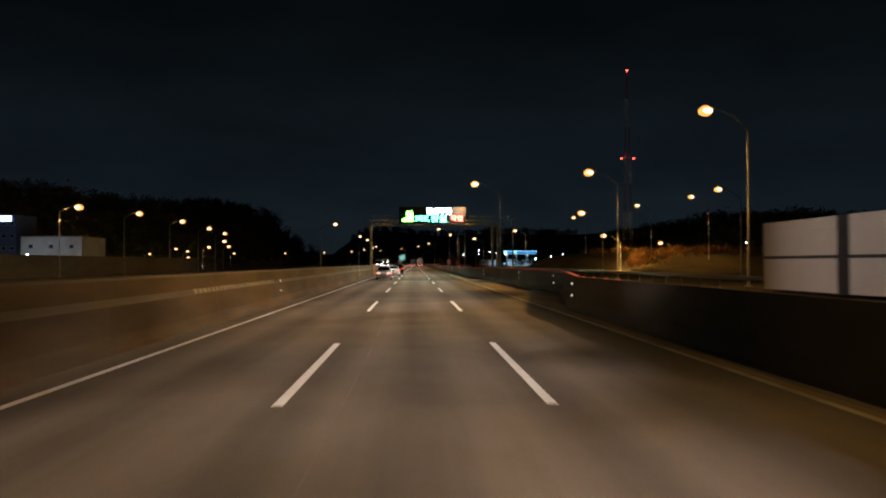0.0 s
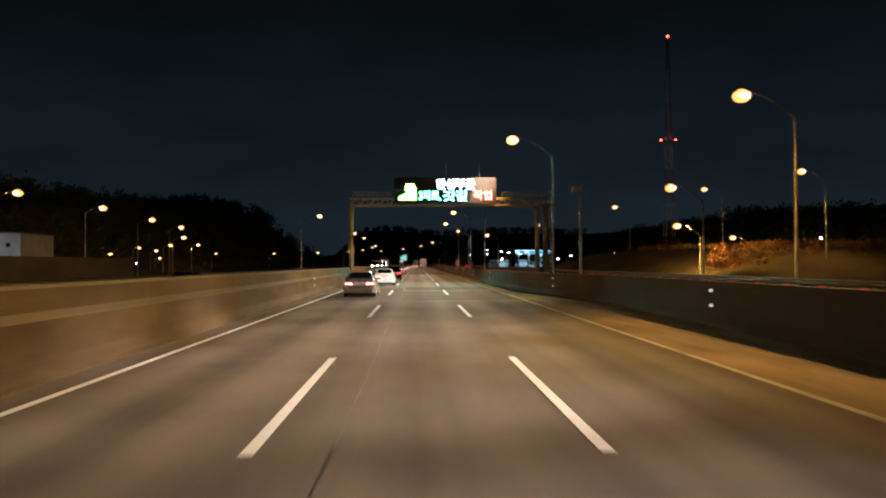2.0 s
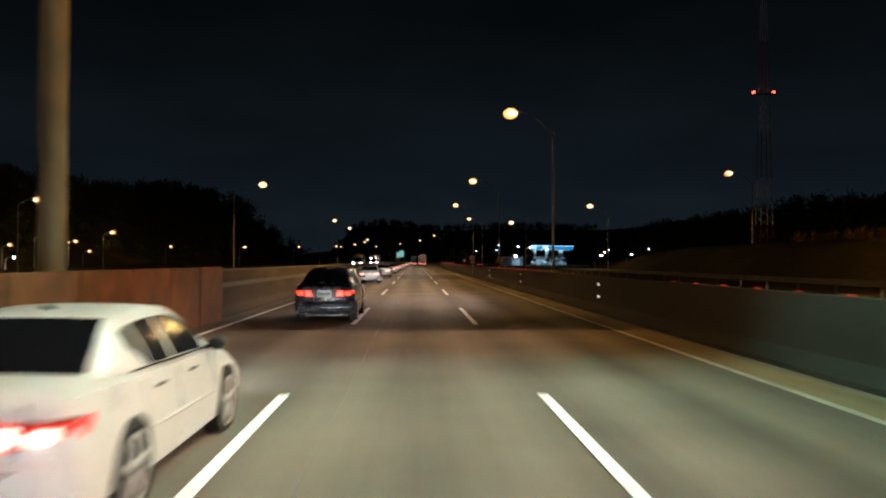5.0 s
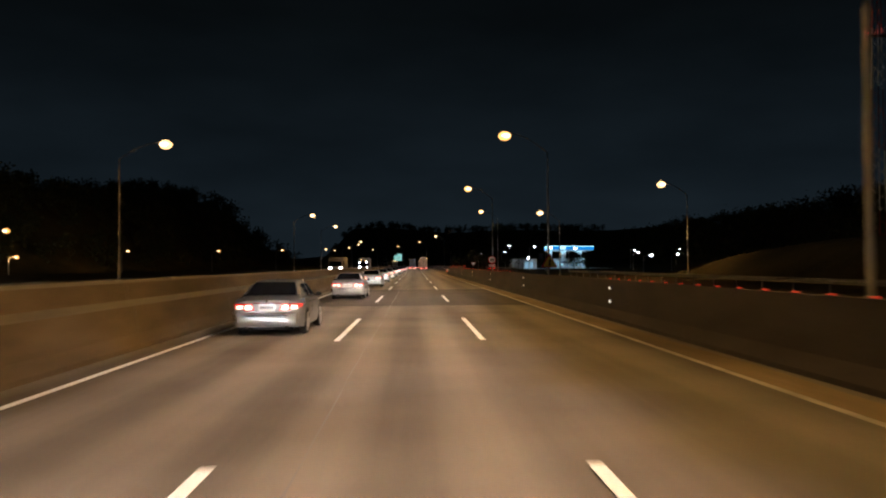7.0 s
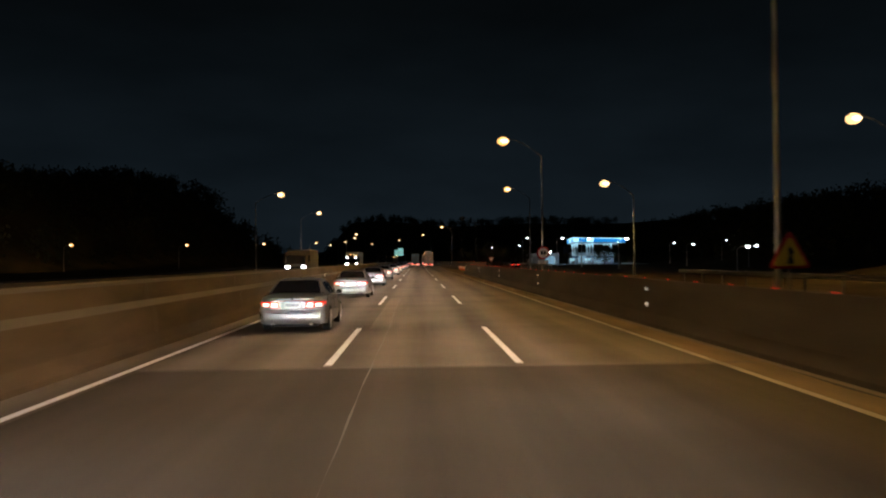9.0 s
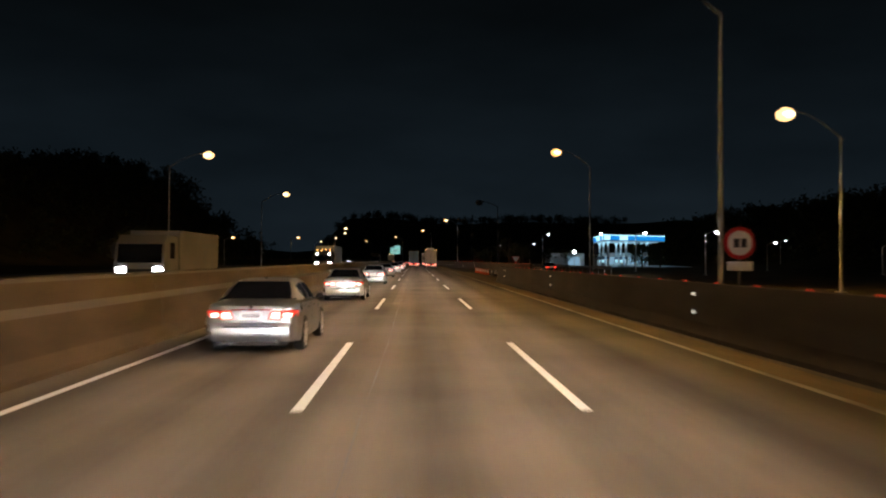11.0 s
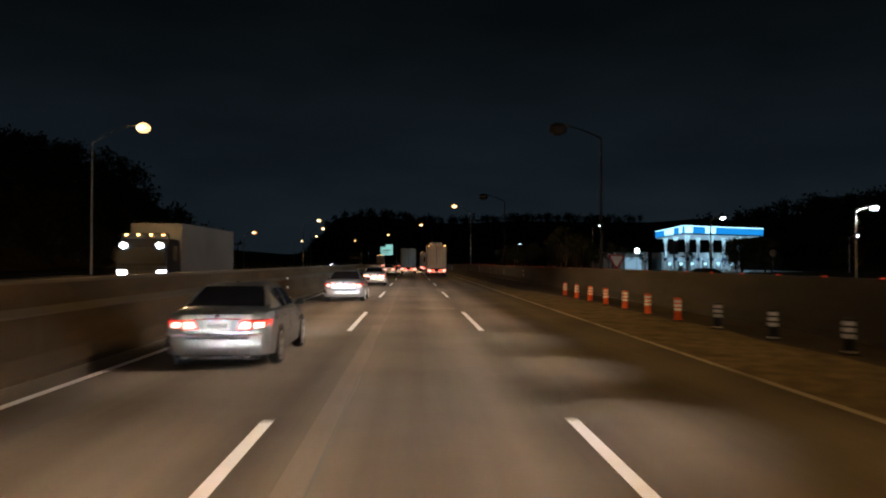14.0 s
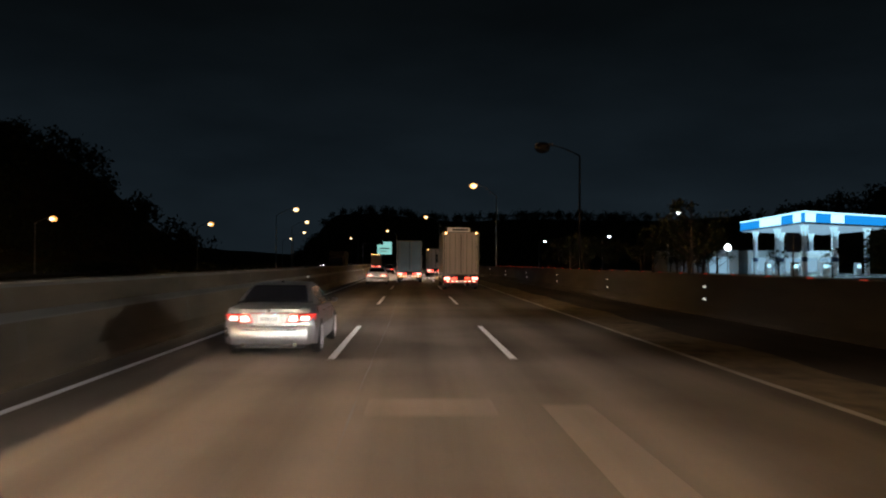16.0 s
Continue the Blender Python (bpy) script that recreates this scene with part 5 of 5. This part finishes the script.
box_truck("box_truck", "pale box truck with amber marker lamps further ahead", pose(3.0 + bend(452), 452.0, 0), 2.45, 3.8, 7.5, M_TRUCKBEIGE, M_TRUCKBEIGE, M_SIGNRED, 2, 4)
# oncoming traffic, nose towards the camera
box_truck("box_truck", "oncoming pale box lorry with a dark cab and lit lamps", pose(-12.6, 348.5, 0) @ TR, 2.5, 3.75, 11.0, M_TRUCKPALE, M_TRUCKGREY, M_STEEL, 0, 4, beams=True, head_z=1.35, roof_lamps=True)
box_truck("box_truck", "oncoming grey box truck with bright headlamps", pose(-12.4, 274.0, 0) @ TR, 2.3, 3.2, 7.0, M_TRUCKPALE, M_TRUCKGREY, M_STEEL, 0, 4, beams=True, head_z=1.4)
box_truck("box_truck", "distant oncoming lorry with lit headlamps", pose(-12.0 + bend(470), 480.0, 0) @ TR, 2.4, 3.7, 8.0, M_TRUCKGREY, M_TRUCKWHITE, M_STEEL, 0, 4)
sedan("sedan", "dark oncoming car passing the median barrier", pose(-9.2, 320.0, 0) @ TR, M_DARKCAR, beams=False)
sedan("sedan", "dark oncoming car far along the opposite carriageway", pose(-16.0, 89.0, 0) @ TR, M_DARKCAR, beams=False)
# distant traffic round the bend
for x, y, paint in ((-3.6, 470.0, M_DARKCAR), (0.1, 515.0, M_SILVER), (-3.7, 600.0, M_WHITECAR), (3.5, 560.0, M_DARKCAR)):
    sedan("sedan", "distant car with lit red tail lamps on the bend", pose(x + bend(y), y, 0, 0, 0, degrees_at(y)), paint, beams=False, tail=G_TAIL)
for x, y, paint in ((-9.0, 420.0, M_SILVER), (-12.5, 520.0, M_DARKCAR), (-9.0, 590.0, M_WHITECAR), (-16.0, 640.0, M_DARKCAR)):
    sedan("sedan", "distant oncoming car with lit headlamps", pose(x + bend(y), y, 0, 0, 0, 180 + degrees_at(y)), paint, beams=False, tail=G_TAIL)
# slip road traffic
panelled = box_truck("box_truck", "white panelled lorry standing on the slip road", pose(13.6, 17.0, 0) @ TR, 2.5, 3.25, 12.0, M_PANEL, M_PANEL, M_STEEL, 0, 4, floor=0.95)
part("side_seam", boxed(1.25, 1.266, 0.1, 12.0, 1.99, 2.09), M_CHASSIS, panelled)
part("side_gap", boxed(1.25, 1.272, 4.9, 5.5, 0.95, 3.26), M_CHASSIS, panelled, "dark gap between two panelled bodies")
for k in range(9):
    if k != 4:
        part("side_rib", boxed(1.25, 1.258, 0.55 + 1.25 * k, 0.57 + 1.25 * k, 1.0, 3.2), M_PANEL, panelled)
sedan("sedan", "dark car with red tail lamps near the filling station", pose(21.0, 352.0, 0), M_DARKCAR, beams=False, tail=G_TAIL)

# ---------------------------------------------------------------- buildings
def block(name, label, x0, x1, y0, y1, h, wall_mat, rows, cols, lit=()):
    """A flat-roofed building; its windows face the road (towards -y)."""
    ob = thing(name, label, "building")
    part("wall", boxed(x0, x1, y0, y1, -0.5, h, bevel=0.04), wall_mat, ob)
    part("parapet", boxed(x0 - 0.15, x1 + 0.15, y0 - 0.15, y1 + 0.15, h, h + 0.35, bevel=0.03), M_CONC_CAP, ob)
    for r in range(rows):
        for c in range(cols):
            cx, cz = x0 + (x1 - x0) * (c + 0.5) / cols, 1.2 + (h - 1.5) * (r + 0.25) / rows
            f = part("window", boxed(cx - 0.75, cx + 0.75, y0 - 0.07, y0 + 0.02, cz, cz + 1.3, bevel=0.02), M_SIGNBACK, ob)
            part("pane", boxed(cx - 0.65, cx + 0.65, y0 - 0.09, y0 - 0.06, cz + 0.1, cz + 1.2), G_WINDOW if (r, c) in lit else M_WINDOW, f)
            part("sill", boxed(cx - 0.85, cx + 0.85, y0 - 0.16, y0, cz - 0.1, cz), M_CONC_CAP, f)
    return ob


G_WINDOW = glow("lit_window", (1.0, 0.62, 0.3), 0.8)
block("warehouse", "pale rendered low building with small windows", -131.0, -111.0, 255.0, 275.0, 10.8, M_WALLGREY, 2, 3, ((0, 2),))
tower = block("office_tower", "dark blue clad tower with a lit sign at its top", -141.0, -133.0, 256.0, 270.0, 18.0, M_WALLBLUE, 4, 3)
wash = street_lamp(-122.0, 238.0, 4.6, -120.5, 5.0, G_WHITE, "low white yard lamp before the pale building", "yard lamps")
spot("yard_beam", (-120.5, 238.6, 4.6), (-121.0, 255.0, 5.0), 3200, WHITE, 130, 0.9)
part("roof_sign", boxed(-140.0, -134.5, 255.5, 255.9, 16.2, 17.8, bevel=0.05), G_SHOPSIGN, tower, "glowing pale blue sign")

# filling station
station = thing("filling_station", "filling station with a bright white and blue lit canopy", "filling station", m=pose(52.8, 448.8, 0))
G_SOFFIT = glow("canopy_soffit_lit", (0.42, 0.74, 1.0), 0.42)
CW, CD, CT, CB = 24.5, 29.8, 9.0, 7.35
SK = Matrix(((0.869, 0.128, 0, 0), (0.498, 0.993, 0, 0), (0, 0, 1, 0), (0, 0, 0, 1)))  # the plan of the plot is skewed


def sbox(*a, bevel=0.0):
    return boxed(*a, bevel=bevel, m=SK)


cano = part("canopy", sbox(0, CW, 0, CD, CB + 0.06, CT, bevel=0.04), M_CANOPY, station)
# The soffit glows in place of the light that falls on it.
part("soffit", sbox(0.3, CW - 0.3, 0.3, CD - 0.3, CB, CB + 0.055), G_SOFFIT, cano, "white soffit with the canopy light as a dim glow")
part("fascia", sbox(-0.08, CW + 0.08, -0.10, -0.004, CB + 0.25, CT + 0.05, bevel=0.02), G_BLUE, cano, "lit blue fascia")
part("fascia", sbox(-0.10, -0.004, 0.0, CD, CB + 0.25, CT + 0.05, bevel=0.02), G_BLUE, cano, "lit blue fascia")
part("fascia_edge", sbox(-0.14, CW + 0.1, -0.15, -0.10, CT - 0.12, CT + 0.12), G_CANOPY, cano, "lit white edge")
part("fascia_edge", sbox(-0.15, -0.10, -0.1, CD, CT - 0.12, CT + 0.12), G_CANOPY, cano, "lit white edge")
for x0, x1 in ((0.2, 2.6), (6.2, 9.4)):
    part("fascia_panel", sbox(x0, x1, -0.13, -0.10, CB + 0.3, CT - 0.15, bevel=0.01), G_CANOPY, cano, "lit white panel")
for y0, y1 in ((1.0, 4.0), (9.0, 19.0)):
    part("fascia_panel", sbox(-0.13, -0.10, y0, y1, CB + 0.3, CT - 0.15, bevel=0.01), G_CANOPY, cano, "lit white panel")
part("soffit_rim", sbox(-0.05, CW, -0.06, 0.1, CB - 0.02, CB + 0.22), M_CANOPY, cano)
for x in (2.2, 9.4, 18.0):
    for y in (3.5, 15.0, 26.0):
        c = SK @ Vector((x, y, 0))
        col = part("column", boxed(c.x - 0.28, c.x + 0.28, c.y - 0.28, c.y + 0.28, -0.2, CB, bevel=0.04), M_CANOPY, station)
        part("column_band", boxed(c.x - 0.31, c.x + 0.31, c.y - 0.31, c.y + 0.31, 2.2, 2.9, bevel=0.02), M_WALLBLUE, col)
        # Canopy light on the column head is put in as glow.
        part("column_head", tubed([(c.x, c.y, CB - 1.5), (c.x, c.y, CB - 0.8), (c.x, c.y, CB - 0.02)], [0.31, 0.36, 0.62], 16), G_COLUMN, col, "flared head with the canopy light as glow", smooth=True)
        if y < 20:
            pump = part("fuel_pump", boxed(c.x - 1.9, c.x - 1.0, c.y - 0.35, c.y + 0.35, 0.1, 2.1, bevel=0.08), M_CANOPY, station)
            part("pump_display", boxed(c.x - 1.75, c.x - 1.15, c.y - 0.37, c.y - 0.34, 1.3, 1.8, bevel=0.02), G_CANOPY, pump)
            part("pump_hose", tubed([(c.x - 0.98, c.y - 0.2, 1.7), (c.x - 0.85, c.y - 0.2, 1.0), (c.x - 0.9, c.y - 0.2, 0.5), (c.x - 0.98, c.y - 0.2, 1.2)], 0.03, 6), M_BLACK, pump)
        part("island", boxed(c.x - 2.2, c.x + 1.0, c.y - 1.2, c.y + 1.2, -0.1, 0.12, bevel=0.03), M_CONC_CAP, station)
part("forecourt", sbox(-8, CW + 10, -6, CD + 14, -0.12, 0.02), M_FORECOURT, station)
shop = part("shop", boxed(6.0, 22.0, CD + 2.0, CD + 10.0, 0.0, 4.2, bevel=0.05), M_WALLWHITE, station)
for k in range(5):
    part("shop_window", boxed(6.6 + 3.1 * k, 9.2 + 3.1 * k, CD + 1.9, CD + 2.05, 0.5, 2.9, bevel=0.02), G_SOFFIT, shop, "lit shop window")
low = part("wash_hall", boxed(-12.0, -1.5, 18.0, 28.0, -0.1, 4.0, bevel=0.05), M_WALLWHITE, station)
part("wash_door", boxed(-11.0, -7.6, 17.93, 18.05, 0.0, 2.9, bevel=0.03), M_SIGNBACK, low)
part("wash_door", boxed(-6.6, -3.0, 17.93, 18.05, 0.0, 2.9, bevel=0.03), G_SOFFIT, low, "lit doorway")
part("price_mast", tubed([(-3.0, -3.0, 0), (-3.0, -3.0, 6.0)], 0.12, 10), M_STEEL, station)
part("price_board", boxed(-3.9, -2.1, -3.1, -2.9, 3.4, 6.0, bevel=0.05), M_WALLBLUE, station)
for x, y in ((5.0, 7.0), (18.0, 7.0), (5.0, 21.0), (18.0, 21.0)):
    e = station.location + SK @ Vector((x, y, CB - 0.15))
    spot("canopy_lamp", e, e - Vector((0, 0, 5)), 1400, (0.42, 0.78, 1.0), 150, 0.8, 0.5)
flood = thing("floodlight", "bright white floodlight on a short post", "lamp", m=pose(46.8, 460.0, 0))
part("post", tubed([(0, 0, -0.1), (0, 0, 4.0)], 0.06, 8), M_STEEL, flood)
part("head", tubed([(0, -0.25, 4.3), (0, -0.18, 4.3), (0, 0.1, 4.3)], [0.42, 0.5, 0.3], 20), G_WHITE, flood, "glowing white head")

# ---------------------------------------------------------------- trees
def leaf_cloud(rng, centre, radii, count, size):
    """Small crossed leaf blades inside an uneven crown."""
    d = rng.normal(size=(count, 3))
    d /= np.linalg.norm(d, axis=1)[:, None]
    r = rng.random(count) ** 0.45
    lump = 1 + 0.35 * np.sin(d[:, 0] * 5 + centre[0]) * np.sin(d[:, 1] * 4 + centre[1]) + 0.2 * np.sin(d[:, 2] * 6)
    p = np.array(centre) + d * (r * lump)[:, None] * np.array(radii)
    a = rng.normal(size=(count, 3))
    a /= np.linalg.norm(a, axis=1)[:, None]
    b = np.cross(a, rng.normal(size=(count, 3)))
    b /= np.linalg.norm(b, axis=1)[:, None] + 1e-9
    s = size * (0.6 + 0.8 * rng.random(count))[:, None]
    quad = np.stack([p - a * s, p + b * s * 0.55, p + a * s, p - b * s * 0.55], 1)
    return quad.reshape(-1, 3)


def leaf_mesh(name, verts, mat):
    n = len(verts) // 4
    me = bpy.data.meshes.new(name)
    me.from_pydata(verts.tolist(), [], np.arange(n * 4).reshape(-1, 4).tolist())
    me.materials.append(mat)
    return me


def tree(m, h, rng, leafy, label):
    ob = thing("tree", label, "tree", "trees before the filling station", m)
    bm = bmesh.new()
    lean = rng.normal(size=2) * 0.25
    tube(bm, [(0, 0, -0.2), (lean[0] * 0.3, lean[1] * 0.3, h * 0.25), (lean[0], lean[1], h * 0.6), (lean[0] * 1.6, lean[1] * 1.6, h * 0.95)], [0.2, 0.15, 0.09, 0.02], 8)
    part("trunk", bm, M_BARK, ob, smooth=True)
    cloud = []
    for k in range(11):
        z = h * (0.28 + 0.055 * k)
        a, r = rng.random() * 2 * pi, h * (0.34 - 0.018 * k) * (0.7 + 0.5 * rng.random())
        tip = Vector((r * cos(a), r * sin(a), z + r * 0.75))
        mid = Vector((r * 0.45 * cos(a + 0.2), r * 0.45 * sin(a + 0.2), z + r * 0.25))
        limb = bmesh.new()
        tube(limb, [(lean[0] * 0.6, lean[1] * 0.6, z - 0.1), mid, tip], [0.06, 0.04, 0.01], 6)
        for j in range(3):
            b = a + rng.normal() * 0.8
            tube(limb, [mid.lerp(tip, 0.3 * j + 0.1), tip + Vector((cos(b) * r * 0.35, sin(b) * r * 0.35, rng.random() * r * 0.4))], [0.025, 0.006], 4)
        part("limb", limb, M_BARK, ob)
        cloud.append(leaf_cloud(rng, tip, (r * 0.42, r * 0.42, r * 0.36), leafy, 0.14))
    crown = new("crown", leaf_mesh("crown", np.concatenate(cloud), M_LEAF))
    crown.parent = ob
    return ob


rng = np.random.default_rng(7)
first = [tree(pose(20.5, 402.0, 0), 7.0, rng, 60, "thin bare tree with sparse leaves by the filling station"), tree(pose(24.0, 412.0, 0), 6.0, rng, 90, "small leafy tree by the filling station")]
for k in range(24):
    y = 408.0 + 66 * rng.random()
    x = (y - 344.7) * (0.16 + 0.24 * rng.random())
    s = 0.55 + 0.4 * rng.random()
    c = copy_thing(first[k % 2], pose(x + 1.0, y, 0, 0, 0, 360 * rng.random()))
    c.scale = (s, s, s)
for x, y, s in ((38.0, 425.0, 0.5), (47.0, 431.0, 0.55), (58.0, 436.0, 0.5), (66.0, 440.0, 0.6)):
    c = copy_thing(first[0], pose(x, y, 0, 0, 0, 360 * rng.random()))
    c.scale = (s, s, s)

def dense_tree(m, h, w, mat, label):
    ob = thing("tree", label, "tree", m=m)
    part("trunk", tubed([(0, 0, -0.3), (0.1, 0, h * 0.4), (0.05, 0.1, h * 0.85)], [0.22, 0.16, 0.05], 8), M_BARK, ob, smooth=True)
    cloud = []
    for k in range(26):
        a, q = 2 * pi * rng.random(), 0.15 + 0.72 * rng.random()
        rr = w * (0.35 + 0.35 * rng.random()) * (1.15 - 0.7 * q)
        cloud.append(leaf_cloud(rng, (rr * cos(a), rr * sin(a), h * q), (w * 0.33, w * 0.33, h * 0.14), 170, 0.17))
    crown = new("crown", leaf_mesh("crown", np.concatenate(cloud), mat))
    crown.parent = ob


dense_tree(pose(62.6, 445.0, 0), 7.6, 4.6, M_LEAF, "dense dark evergreen tree before the filling station")
dense_tree(pose(69.0, 449.0, 0), 7.0, 4.4, M_LEAF, "dense dark evergreen tree before the filling station")
# Leafy mass added to shape the end of the lit bank, no single bush.
dense_tree(pose(45.7, 147.5, hill(45.7, 147.5)), 4.0, 2.6, M_DRYLEAF, "brown leafy mass standing for the end of the lit bank")

# woods on the hills: many crowns joined
def woods(name, label, count, pick):
    verts = []
    got = 0
    while got < count:
        x, y = pick(rng)
        z = hill(x, y)
        if z < 1.2:
            continue
        h = 5 + 5 * rng.random()
        verts.append(leaf_cloud(rng, (x, y, z + h * 0.55), (h * 0.42, h * 0.42, h * 0.55), 70, 0.75))
        got += 1
    tagged(new(name, leaf_mesh(name, np.concatenate(verts), M_LEAF)), label, "woods", kind="stuff")


woods("woods", "dark woods on the hill beside the motorway", 1500, lambda r: (-50 - 170 * r.random(), 150 + 620 * r.random()))
woods("woods", "dark woods on the hill behind the filling station", 900, lambda r: (100 + 130 * r.random(), 230 + 520 * r.random()))
woods("woods", "dark woods on the far ridge across the road", 600, lambda r: (-110 + 330 * r.random(), 910 + 200 * r.random()))
shr = []
for _ in range(900):
    x, y = 44 + 50 * rng.random(), 136.5 + 62 * rng.random() ** 2.6
    shr.append(leaf_cloud(rng, (x, y, hill(x, y) + 0.3), (0.9, 0.9, 0.75), 34, 0.22))
tagged(new("shrubs", leaf_mesh("shrubs", np.concatenate(shr), M_DRYLEAF)), "brown dry shrubs on the lit mound", "shrubs", kind="stuff")
shr = [leaf_cloud(rng, (-42 - 30 * rng.random(), 470 + 110 * rng.random(), 0.8), (1.6, 1.6, 1.1), 60, 0.3) for _ in range(120)]
tagged(new("shrubs", leaf_mesh("shrubs", np.concatenate(shr), M_LEAF)), "low dry shrubs along the ramp", "shrubs", kind="stuff")
